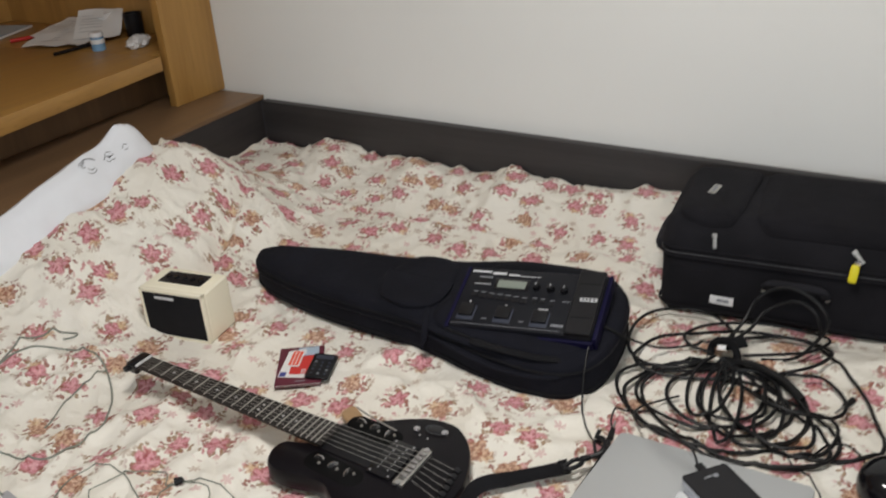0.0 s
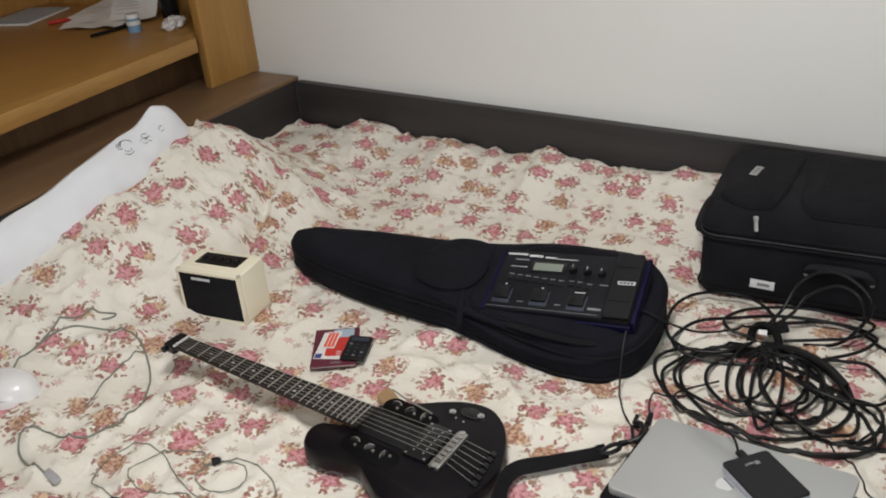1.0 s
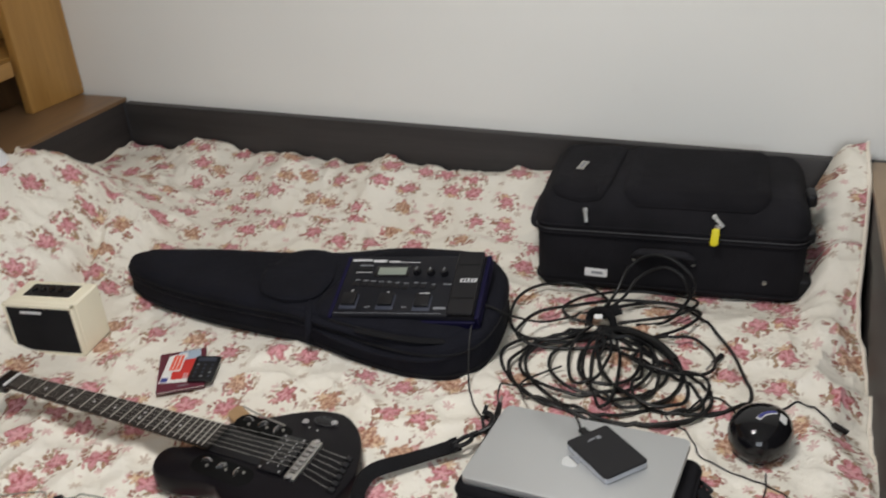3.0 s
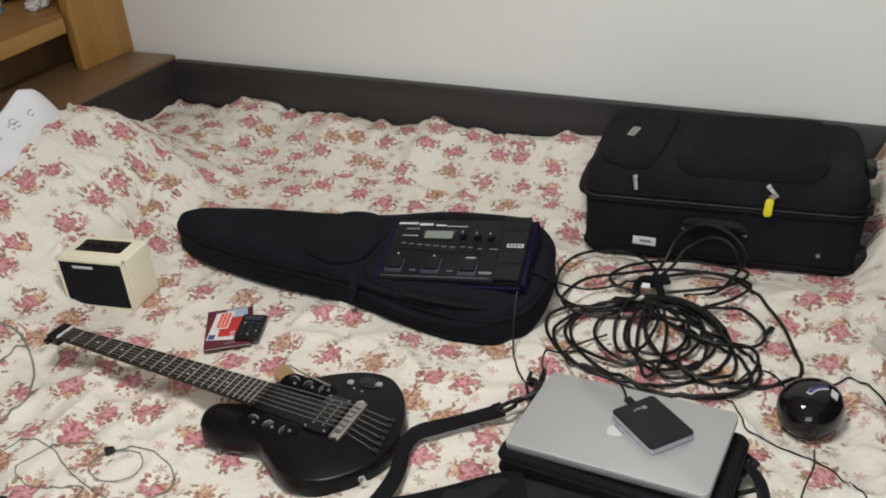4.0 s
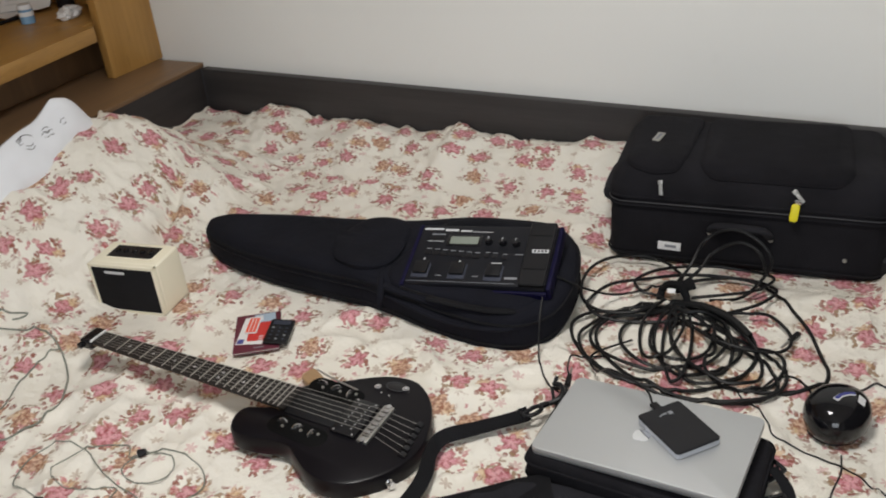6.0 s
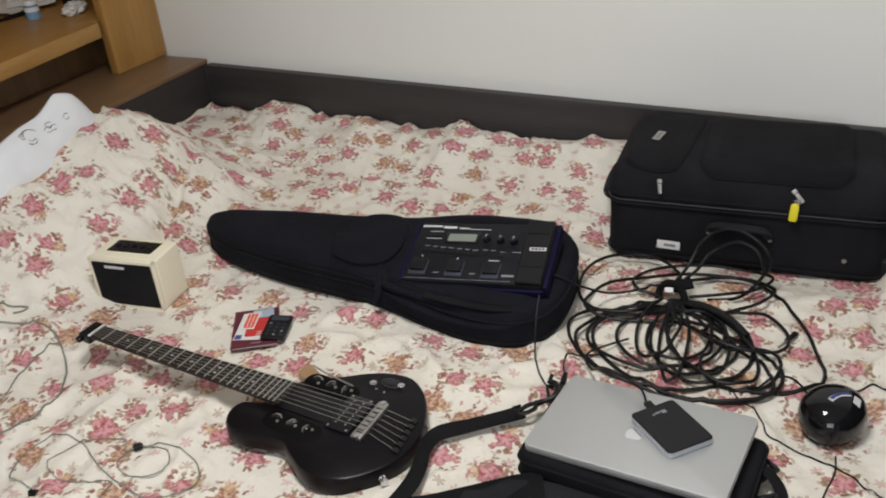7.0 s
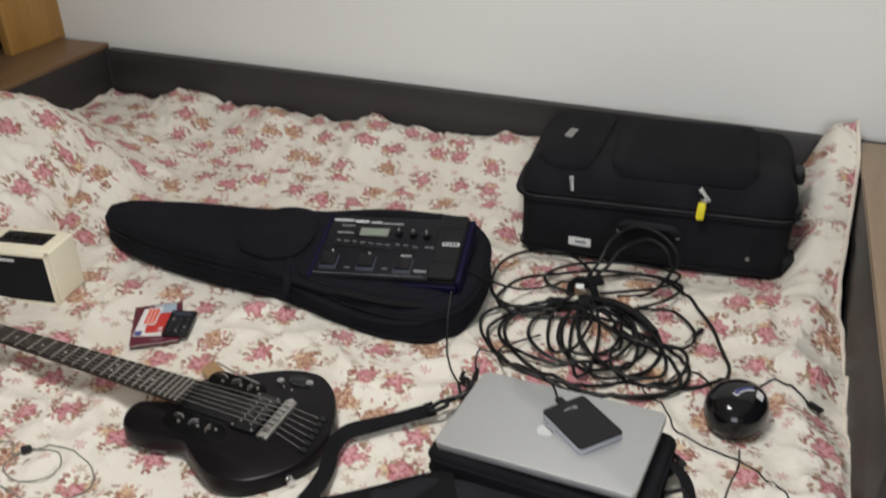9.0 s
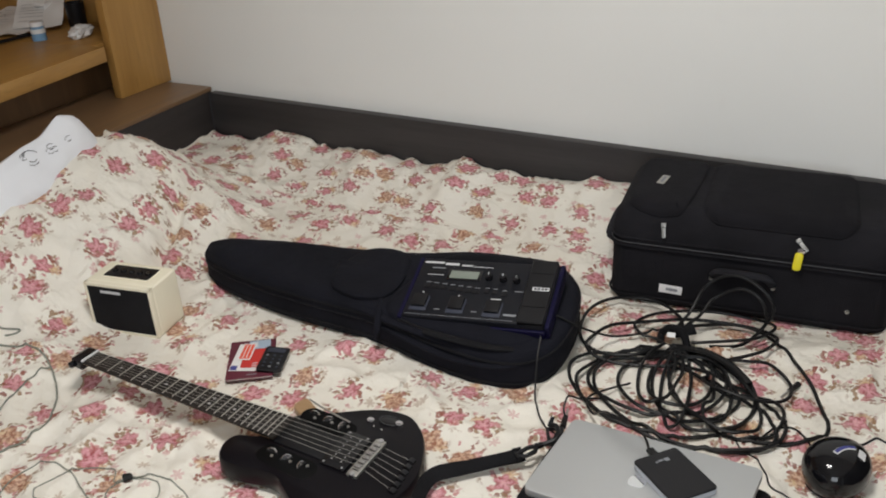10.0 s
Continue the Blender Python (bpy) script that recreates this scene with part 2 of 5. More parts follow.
M = {
    "wall": wall_paint(),
    "ceiling": simple("ceiling_paint", (0.78, 0.77, 0.75), 0.9, vary=0.03),
    "floor": wood("floor_boards", (0.30, 0.20, 0.12), (0.18, 0.11, 0.06), 0.4),
    "oak": wood("honey_veneer", (0.47, 0.26, 0.075), (0.34, 0.175, 0.045), 0.42, axis=2),
    "oak_flat": wood("honey_shelf_veneer", (0.47, 0.26, 0.075), (0.35, 0.18, 0.05), 0.38, axis=1),
    "panel": wood("dark_panel_veneer", (0.047, 0.043, 0.0430), (0.026, 0.0240, 0.0245), 0.5, axis=0),
    "panel_head": wood("dark_head_veneer", (0.044, 0.038, 0.037), (0.025, 0.0215, 0.0215), 0.5, axis=1),
    "chest_top": wood("tan_chest_veneer", (0.34, 0.25, 0.165), (0.25, 0.175, 0.11), 0.42, axis=1),
    # veneer darkened to carry the shade below the shelf
    "shaded_oak": wood("shaded_back_veneer", (0.19, 0.102, 0.045), (0.125, 0.066, 0.029), 0.55, axis=2),
    "ledge": wood("brown_ledge_veneer", (0.25, 0.150, 0.078), (0.165, 0.096, 0.049), 0.42, axis=1),
    "floral": floral(),
    "hem": simple("cream_cotton_hem", (0.80, 0.74, 0.65), 0.9, vary=0.06, grain=600, bump=0.2),
    "pillow": simple("white_pillow_cotton", (0.78, 0.80, 0.84), 0.9, vary=0.05, scale=20, grain=500, bump=0.2),
    "ink": simple("black_print", (0.05, 0.05, 0.055), 0.85),
    "mattress": simple("mattress_ticking", (0.6, 0.57, 0.52), 0.95),
    "bag": cloth("black_navy_nylon", (0.0066, 0.0070, 0.0112)),
    "case": cloth("black_polyester", (0.0098, 0.0094, 0.0118), 1400),
    "case_trim": cloth("charcoal_polyester", (0.019, 0.019, 0.023), 1100),
    "webbing": cloth("black_webbing", (0.0085, 0.0085, 0.010), 2200),
    "black_gloss": simple("black_gloss_plastic", (0.010, 0.010, 0.012), 0.16, bump=0.02),
    "black_plastic": simple("black_plastic", (0.0078, 0.0078, 0.0094), 0.42, spec=0.28),
    "rubber": simple("black_cable_rubber", (0.0055, 0.0055, 0.0062), 0.46, spec=0.3),
    "fx": simple("blue_black_metal", (0.0064, 0.0069, 0.0104), 0.5, spec=0.22),
    "fx_blue": simple("dark_blue_metal", (0.0040, 0.0032, 0.026), 0.55, spec=0.15),
    "fx_step": simple("slate_blue_surround", (0.034, 0.040, 0.062), 0.5, 0.1),
    "lcd": simple("grey_green_lcd", (0.22, 0.25, 0.215), 0.3, vary=0.06),
    "print": simple("white_print", (0.62, 0.63, 0.65), 0.6),
    "print_dim": simple("grey_print", (0.22, 0.23, 0.25), 0.6),
    "zip_grey": simple("grey_zip_tape", (0.055, 0.055, 0.06), 0.5),
    "cream": simple("cream_vinyl", (0.86, 0.81, 0.645), 0.5, vary=0.05, grain=700, bump=0.25),
    "grille": cloth("black_grille_cloth", (0.012, 0.012, 0.014), 1800, lint=0.1),
    "silver": simple("brushed_aluminium", (0.56, 0.575, 0.585), 0.42, 0.7, vary=0.03, scale=6, grain=900, bump=0.04),
    "mirror": simple("polished_emblem", (0.85, 0.87, 0.9), 0.1, 0.9, vary=0.02, bump=0),
    "chrome": simple("chrome", (0.72, 0.72, 0.74), 0.14, 1.0, vary=0.05, bump=0),
    "steel": simple("worn_steel", (0.44, 0.43, 0.40), 0.36, 0.8, vary=0.12, grain=120),
    "fret": simple("nickel_fret_wire", (0.62, 0.60, 0.55), 0.4, 0.5, vary=0.05, bump=0),
    "string_wire": simple("wound_string_steel", (0.46, 0.45, 0.42), 0.35, 0.7, vary=0.05, bump=0),
    "drive_side": simple("grey_plastic", (0.42, 0.44, 0.48), 0.35),
    "drive_top": simple("charcoal_soft_plastic", (0.014, 0.014, 0.016), 0.6, grain=900, spec=0.25),
    "guitar": simple("satin_black_lacquer", (0.0056, 0.0047, 0.0064), 0.30, vary=0.2, bump=0.03, spec=0.16),
    "well": simple("dull_black_recess", (0.0022, 0.0022, 0.0025), 0.6, spec=0.1),
    "mouse_gloss": simple("black_mouse_gloss", (0.006, 0.006, 0.0075), 0.09, bump=0.0, spec=0.4),
    "case_lid": cloth("black_lid_polyester", (0.0122, 0.0118, 0.0145), 1400),
    "pull_metal": simple("dull_nickel_pull", (0.30, 0.30, 0.29), 0.42, 0.6, vary=0.1),
    "fretboard": wood("rosewood", (0.022, 0.016, 0.0135), (0.011, 0.0082, 0.0072), 0.5, axis=0),
    "maple": wood("maple", (0.44, 0.29, 0.155), (0.33, 0.20, 0.10), 0.4, axis=0),
    "yellow": simple("yellow_rubber", (0.78, 0.68, 0.02), 0.5),
    "label": simple("white_paper_label", (0.72, 0.72, 0.72), 0.7, vary=0.05),
    "burgundy": simple("burgundy_cover", (0.115, 0.018, 0.035), 0.5, grain=600, bump=0.3),
    "red": simple("red_card", (0.55, 0.035, 0.03), 0.4),
    "orange_red": simple("orange_red_print", (0.75, 0.09, 0.04), 0.45),
    "blue_card": simple("pale_blue_card", (0.36, 0.45, 0.55), 0.4),
    "navy": simple("navy_print", (0.05, 0.06, 0.25), 0.5),
    "paper": simple("white_paper", (0.74, 0.73, 0.72), 0.8, vary=0.04),
    "white_plastic": simple("white_gloss_plastic", (0.78, 0.78, 0.79), 0.2, vary=0.03, bump=0),
    "grey_plastic": simple("silver_grey_plastic", (0.40, 0.40, 0.42), 0.3),
    "grey_wire": simple("grey_green_wire", (0.21, 0.22, 0.185), 0.45),
    "blue_glass": simple("blue_tinted_plastic", (0.18, 0.33, 0.50), 0.2),
    "blue_strip": simple("violet_blue_gloss", (0.05, 0.055, 0.22), 0.15),
}

# ---- shaping helpers ----


def thing(name, at, label, category, rz=0.0, group="", kind="", m=None):
    ob = new(name)
    ob.empty_display_size = 0.05
    ob.matrix_world = m if m is not None else pose(*at, 0, 0, rz)
    return tagged(ob, label, category, group, kind)


def part(name, bm, material, parent=None, label="", smooth=True, kind=""):
    me = bpy.data.meshes.new(name)
    bmesh.ops.recalc_face_normals(bm, faces=bm.faces)
    bm.to_mesh(me)
    bm.free()
    me.materials.append(M[material])
    if smooth:
        me.shade_smooth()
        me.set_sharp_from_angle(angle=radians(38))
    ob = new(name, me)
    if parent is not None:
        ob.parent = parent
    return tagged(ob, label, kind=kind)


def box(sx, sy, sz, at=(0, 0, 0), bevel=0.0, seg=2, m=None, bm=None):
    """A box whose underside is centred at at."""
    one = bmesh.new()
    bmesh.ops.create_cube(one, size=1)
    bmesh.ops.scale(one, vec=(sx, sy, sz), verts=one.verts)
    if bevel:
        bmesh.ops.bevel(one, geom=one.edges[:], offset=bevel, segments=seg, affect="EDGES", profile=0.6)
    bmesh.ops.translate(one, vec=(at[0], at[1], at[2] + sz / 2), verts=one.verts)
    if m is not None:
        bmesh.ops.transform(one, matrix=m, verts=one.verts)
    return merge(bm, one)


def merge(bm, one):
    if bm is None:
        return one
    me = bpy.data.meshes.new("tmp")
    one.to_mesh(me)
    one.free()
    bm.from_mesh(me)
    bpy.data.meshes.remove(me)
    return bm


def cyl(r, h, at=(0, 0, 0), r2=None, seg=24, bevel=0.0, m=None, bm=None):
    one = bmesh.new()
    bmesh.ops.create_cone(one, cap_ends=True, segments=seg, radius1=r, radius2=r if r2 is None else r2, depth=h)
    if bevel:
        rim = [e for e in one.edges if all(abs(v.co.z - h / 2) < 1e-6 for v in e.verts)]
        bmesh.ops.bevel(one, geom=rim, offset=bevel, segments=2, affect="EDGES")
    bmesh.ops.translate(one, vec=(at[0], at[1], at[2] + h / 2), verts=one.verts)
    if m is not None:
        bmesh.ops.transform(one, matrix=m, verts=one.verts)
    return merge(bm, one)


def spline(pts, steps=8, closed=False):
    """Catmull-Rom through pts."""
    pts = [Vector(p) for p in pts]
    n, out = len(pts), []
    for i in range(n if closed else n - 1):
        a, b, c, d = (pts[k % n] if closed else pts[min(max(k, 0), n - 1)] for k in (i - 1, i, i + 1, i + 2))
        for s in range(steps):
            t = s / steps
            out.append(0.5 * (2 * b + (c - a) * t + (2 * a - 5 * b + 4 * c - d) * t * t + (3 * b - a - 3 * c + d) * t ** 3))
    if not closed:
        out.append(pts[-1])
    return out


def tube(pts, r, seg=8, closed=False, flat=1.0, bm=None):
    """A round (or flattened) cord along pts."""
    one = bm or bmesh.new()
    pts = [Vector(p) for p in pts]
    n, rings = len(pts), []
    for i, p in enumerate(pts):
        a, b = (pts[i - 1], pts[(i + 1) % n]) if closed else (pts[max(i - 1, 0)], pts[min(i + 1, n - 1)])
        d = (b - a).normalized()
        side = d.cross((0, 0, 1))
        side = side.normalized() if side.length > 1e-4 else Vector((1, 0, 0))
        up = side.cross(d)
        rings.append([one.verts.new(p + r * (math.cos(k) * side + flat * math.sin(k) * up)) for k in (2 * math.pi * j / seg for j in range(seg))])
    for i in range(n if closed else n - 1):
        u, v = rings[i], rings[(i + 1) % n]
        for j in range(seg):
            one.faces.new((u[j], u[(j + 1) % seg], v[(j + 1) % seg], v[j]))
    if not closed:
        one.faces.new(rings[0][::-1])
        one.faces.new(rings[-1])
    return one


def pad(outline, layers, top=None):
    """A soft body: the closed outline offset inwards by the first number of each layer, at the height of the second."""
    bm = bmesh.new()
    pts = [Vector((p[0], p[1], 0)) for p in outline]
    n = len(pts)
    area2 = sum(pts[i].x * pts[(i + 1) % n].y - pts[(i + 1) % n].x * pts[i].y for i in range(n))
    if area2 < 0:
        pts.reverse()
    nor = []
    for i in range(n):
        d = (pts[(i + 1) % n] - pts[i - 1]).normalized()
        nor.append(Vector((-d.y, d.x, 0)))
    rings = []
    for inset, z in layers:
        rings.append([bm.verts.new(p + q * inset + Vector((0, 0, z + (top(*(p + q * inset).xy) if top else 0)))) for p, q in zip(pts, nor)])
    for u, v in zip(rings, rings[1:]):
        for i in range(n):
            bm.faces.new((u[i], u[(i + 1) % n], v[(i + 1) % n], v[i]))
    bm.faces.new(rings[0][::-1])
    cap = bm.faces.new(rings[-1])
    if top:
        bmesh.ops.triangulate(bm, faces=[cap], quad_method='BEAUTY', ngon_method='BEAUTY')
    return bm


def rounded(sx, sy, r, seg=6, at=(0, 0)):
    """Outline of a rectangle with round corners."""
    out = []
    for cx, cy, a0 in ((sx / 2 - r, sy / 2 - r, 0), (r - sx / 2, sy / 2 - r, 90), (r - sx / 2, r - sy / 2, 180), (sx / 2 - r, r - sy / 2, 270)):
        for k in range(seg + 1):
            a = radians(a0 + 90 * k / seg)
            out.append((at[0] + cx + r * math.cos(a), at[1] + cy + r * math.sin(a)))
    return out


def smooth01(a, b, x):
    t = min(1.0, max(0.0, (x - a) / (b - a)))
    return t * t * (3 - 2 * t)


# ---- setting ----
WALL_Y, HEAD_X, FOOT_X, BED_Z, TOP_Z = 2.168, -2.10, 0.146, 0.45, 0.688


def slab(name, lo, hi, material, label, category="", bevel=0.0, kind="structure", parent=None):
    size = [b - a for a, b in zip(lo, hi)]
    bm = box(*size, ((lo[0] + hi[0]) / 2, (lo[1] + hi[1]) / 2, lo[2]), bevel)
    ob = part(name, bm, material, parent, label, kind="" if parent else kind)
    return tagged(ob, category=category) if category else ob


slab("floor", (-3.7, -1.9, -0.05), (2.2, 2.3, 0), "floor", "brown wooden floor of the bedroom", "floor")
slab("ceiling", (-3.7, -1.9, 2.6), (2.2, 2.3, 2.7), "ceiling", "plain white painted ceiling", "ceiling")
slab("wall_north", (-3.7, WALL_Y, 0), (2.2, WALL_Y + 0.12, 2.6), "wall", "plain off-white painted wall behind the bed", "wall")
slab("wall_west", (-3.7, -1.9, 0), (-3.58, WALL_Y, 2.6), "wall", "off-white painted wall behind the shelf unit", "wall")
slab("wall_east", (2.08, -1.9, 0), (2.2, WALL_Y, 2.6), "wall", "off-white painted side wall", "wall")
# unseen wall; its window opening is assumed, to go with the fill lamp
south = thing("wall_south", (0, 0, 0), "off-white painted wall with an assumed window opening", "wall", kind="structure")
for lo, hi in (((-3.58, -1.9, 0), (-0.1, -1.78, 2.6)), ((1.3, -1.9, 0), (2.08, -1.78, 2.6)), ((-0.1, -1.9, 0), (1.3, -1.78, 0.95)), ((-0.1, -1.9, 2.2), (1.3, -1.78, 2.6))):
    slab("wall_piece", lo, hi, "wall", "", parent=south)


def wpart(name, bm, material, parent, label="", smooth=True):
    """Like part(), for a bmesh shaped in world metres."""
    bmesh.ops.transform(bm, matrix=parent.matrix_world.inverted(), verts=bm.verts)
    return part(name, bm, material, parent, label, smooth)


def panel(parent, name, lo, hi, material, bevel=0.002, label=""):
    bm = box(*[b - a for a, b in zip(lo, hi)], ((lo[0] + hi[0]) / 2, (lo[1] + hi[1]) / 2, lo[2]), bevel)
    return wpart(name, bm, material, parent, label)


# ---- built-in bed surround and shelf unit ----
bed = thing("bed", (-1.0, 1.2, 0), "built-in bed with dark veneered low panels on two sides", "bed")


def turned(parent, name, lo, hi, material, pivot, rz, bevel=0.002, label=""):
    bm = box(*[b - a for a, b in zip(lo, hi)], ((lo[0] + hi[0]) / 2, (lo[1] + hi[1]) / 2, lo[2]), bevel)
    spin = Matrix.Translation(pivot) @ pose(0, 0, 0, 0, 0, rz) @ Matrix.Translation([-v for v in pivot])
    bmesh.ops.transform(bm, matrix=spin, verts=bm.verts)
    return wpart(name, bm, material, parent, label)


CORNER = (HEAD_X, 2.136, 0)
turned(bed, "headboard", (-2.33, -0.1, 0), (HEAD_X, WALL_Y - 0.012, TOP_Z - 0.014), "panel_head", CORNER, 2.0)
turned(bed, "ledge", (-2.44, -0.1, TOP_Z - 0.0138), (HEAD_X + 0.003, WALL_Y - 0.012, TOP_Z), "ledge", CORNER, 2.0, 0.003, "brown veneered ledge on the headboard")
panel(bed, "wall_panel", (HEAD_X + 0.004, 2.136, 0.1), (FOOT_X + 0.4, WALL_Y - 0.001, 0.673), "panel", 0.004)
panel(bed, "edge_strip", (HEAD_X + 0.0042, 2.1335, 0.45), (HEAD_X + 0.0075, 2.1358, 0.671), "zip_grey", 0.0008, "pale edge strip in the corner")
panel(bed, "base", (HEAD_X + 0.01, 0.42, 0.05), (FOOT_X - 0.01, 2.13, 0.22), "panel")
mattress = thing("mattress", (-1.0, 1.2, 0.22), "pale mattress hidden under the floral duvet", "mattress")
wpart("body", box(2.2, 1.7, 0.20, (-0.98, 1.25, 0.222), 0.04, 4), "mattress", mattress)

chest = thing("low_chest", (0.35, 1.6, 0), "low dark chest with brown top at the bed's foot", "chest")
turned(chest, "body", (FOOT_X, 1.06, 0), (0.70, 2.100, TOP_Z - 0.015), "panel_head", (FOOT_X, 2.10, 0), 2.5)
turned(chest, "top", (FOOT_X - 0.006, 1.055, TOP_Z - 0.0148), (0.705, 2.100, TOP_Z + 0.004), "chest_top", (FOOT_X, 2.10, 0), 2.5, 0.003, "tan veneered top")

unit = thing("shelf_unit", (-2.6, 1.2, TOP_Z), "honey-coloured veneered shelf unit standing behind the headboard", "shelf unit")
panel(unit, "upright", (-2.318, 1.938, TOP_Z + 0.001), (-2.286, WALL_Y - 0.002, 2.3), "oak", 0.002)
turned(unit, "shelf", (-3.3, -0.3, 0.820), (-2.286, 1.912, 0.868), "oak_flat", (-2.286, 1.912, 0), 7.0, 0.003)
panel(unit, "shelf_corner", (-3.40, 1.72, 0.821), (-2.335, WALL_Y - 0.003, 0.867), "oak_flat", 0.001)
panel(unit, "back_panel", (-3.57, -0.3, 0), (-3.405, WALL_Y - 0.003, 2.3), "oak", 0.0)
panel(unit, "rear_panel", (-3.40, WALL_Y - 0.020, 0.8675), (-2.335, WALL_Y - 0.004, 2.3), "oak", 0.0)
# the shade under the shelf is in this panel's colour
panel(unit, "lower_panel", (-2.47, 0.2, 0.3), (-2.45, 2.16, 0.8195), "shaded_oak", 0.0)


# ---- bedding ----
def bump(x, c, w):
    return math.exp(-((x - c) / w) ** 2)


def ridge(x):
    """Height of the duvet where it is pushed up against the wall panel."""
    z = 0.534 + 0.036 * bump(x, -1.775, 0.075) + 0.016 * bump(x, -1.46, 0.06) + 0.030 * bump(x, -1.11, 0.065)
    z += 0.034 * smooth01(-0.92, -0.70, x) - 0.014 * bump(x, -1.28, 0.05) - 0.040 * smooth01(-1.80, -1.97, x)
    return z + 0.003 * math.sin(43 * x) + 0.0025 * math.sin(77 * x + 1)


def left_edge(y):
    return -1.990 - 0.100 * smooth01(1.56, 1.72, y)


def crest(y):
    """Height of the duvet's head end, where it lies over the pillow."""
    z = 0.535 + 0.115 * smooth01(0.80, 1.20, y) + 0.056 * smooth01(1.15, 1.58, y)
    return z - 0.180 * smooth01(1.60, 1.90, y)


CALM = ((-1.16, 1.17, 0.13), (-1.5, 1.19, 0.14), (-0.85, 0.955, 0.2), (-0.28, 1.03, 0.22), (-0.30, 1.93, 0.26), (-0.75, 1.47, 0.2), (-1.15, 1.45, 0.16), (0.0, 1.29, 0.08))


def duvet_z(x, y):
    z = BED_Z
    z += (0.150 + 0.035 * noise.noise(Vector((x * 5, y * 14, 7)))) * smooth01(0.012, 0.095, x) * smooth01(1.62, 2.00, y)
    z += 0.020 * smooth01(0.02, 0.09, x) * max(0, math.sin(38 * y + 9 * x)) * smooth01(1.2, 1.5, y)
    pil = (crest(y) - BED_Z) * smooth01(-1.48, -1.975, x) * smooth01(0.15, 0.6, y)
    z += max(pil, (ridge(x) - BED_Z) * smooth01(1.84, 2.09, y) ** 1.3)
    calm = 1.0
    for cx, cy, r in CALM:
        calm *= 0.12 + 0.88 * smooth01(r * 0.75, r * 1.35, math.hypot(x - cx, y - cy))
    p = Vector((x, y, 0))
    warp = Vector((noise.noise(p * 5), noise.noise(p * 5 + Vector((5, 5, 0))), 0))
    w = noise.noise(Vector((x * 3.1 + 1.7, y * 4.4, 0.3)) + 0.4 * warp)
    v = noise.noise(Vector((x * 8.5 + y * 4, y * 10 - x * 5, 2.3)) + 0.6 * warp)
    z += calm * (0.015 * max(0, 1 - 2.2 * abs(w)) ** 2.5 + 0.0115 * max(0, 1 - 2.6 * abs(v)) ** 2 + 0.008 * noise.noise(p * 8) + 0.003 * noise.noise(p * 24))
    k = noise.noise(Vector((x * 13 + y * 9, y * 6 - x * 3, 6.1)) + 0.8 * warp)
    z += (0.25 + 0.75 * calm) * 0.0072 * max(0, 1 - 3.4 * abs(k)) ** 2
    z -= 0.013 * smooth01(0.345, 0.295, abs(x + 0.285)) * smooth01(0.235, 0.185, abs(y - 1.945))
    drift = noise.noise(Vector(((0.8 * x + 0.6 * y) * 2.4, (0.8 * y - 0.6 * x) * 15, 9.3)) + 0.5 * warp)
    z += (0.35 + 0.65 * calm) * 0.0075 * max(0, drift) * smooth01(1.95, 1.7, y)
    # crease beside the pillow
    z -= 0.034 * bump(x + 0.45 * (y - 1.45), -1.665, 0.020) * smooth01(1.22, 1.35, y) * smooth01(1.85, 1.6, y)
    z += 0.011 * max(0.0, noise.noise(Vector((x * 11, y * 2.2, 4.0)))) * smooth01(1.72, 2.0, y)
    return z


def lay(pts, r):
    """Lifts a cord's points so that it lies on the duvet."""
    return [Vector((p[0], p[1], max(p[2], duvet_z(p[0], p[1]) + r * 0.9))) for p in pts]


def make_duvet():
    nx, ny, front = 230, 190, 0.40
    bm = bmesh.new()
    uv = bm.loops.layers.uv.new("UVMap")
    grid, flat = [], {}
    for j in range(-14, ny + 1):
        row = []
        y = front + (2.128 - front) * max(j, 0) / ny
        x0, x1 = left_edge(y), 0.136 + 0.064 * smooth01(2.05, 1.0, y) + 0.005 * math.sin(17 * y)
        for i in range(nx + 1):
            x = x0 + (x1 - x0) * i / nx
            z = duvet_z(x, y)
            yy = y
            edge = smooth01(0.085, 0.0, x1 - x)
            z -= 0.03 * edge * (1 - smooth01(1.5, 2.0, y))
            if j < 0:
                z -= 0.021 * -j * (1 - 0.4 * math.exp(j / 3)) + 0.004 * math.sin(26 * x)
                yy = front - 0.03 * (1 - math.exp(j / 2)) + 0.008 * math.sin(26 * x) * min(1, -j / 5)
            v = bm.verts.new((x, yy, z))
            flat[v] = (x, y + 0.021 * min(j, 0) + 1.2 * max(0, z - BED_Z) * (1 if y > 1.9 else 0))
            row.append(v)
        grid.append(row)
    for u, v in zip(grid, grid[1:]):
        for i in range(nx):
            f = bm.faces.new((u[i], u[i + 1], v[i + 1], v[i]))
            for loop in f.loops:
                loop[uv].uv = flat[loop.vert]
    duvet = thing("duvet", (-1.0, 1.2, BED_Z), "cream duvet printed with pink roses, rumpled on the bed", "duvet")
    edges = [[(v[k].co,) for v in grid[14:]] for k in (0, -1)]
    edges = [[(c[0].copy(),) for c in e] for e in edges]
    ob = wpart("cover", bm, "floral", duvet)
    mod = ob.modifiers.new("thickness", "SOLIDIFY")
    mod.thickness, mod.offset = 0.012, -1 if sum(f.normal.z for f in ob.data.polygons[5000:5200]) > 0 else 1
    for name, line in (("head_hem", [g[0].copy() for g in edges[0]]), ("foot_hem", [g[0].copy() for g in edges[1]])):
        wpart(name, tube(line, 0.0045, 8), "hem", duvet, "stitched cream hem")


make_duvet()


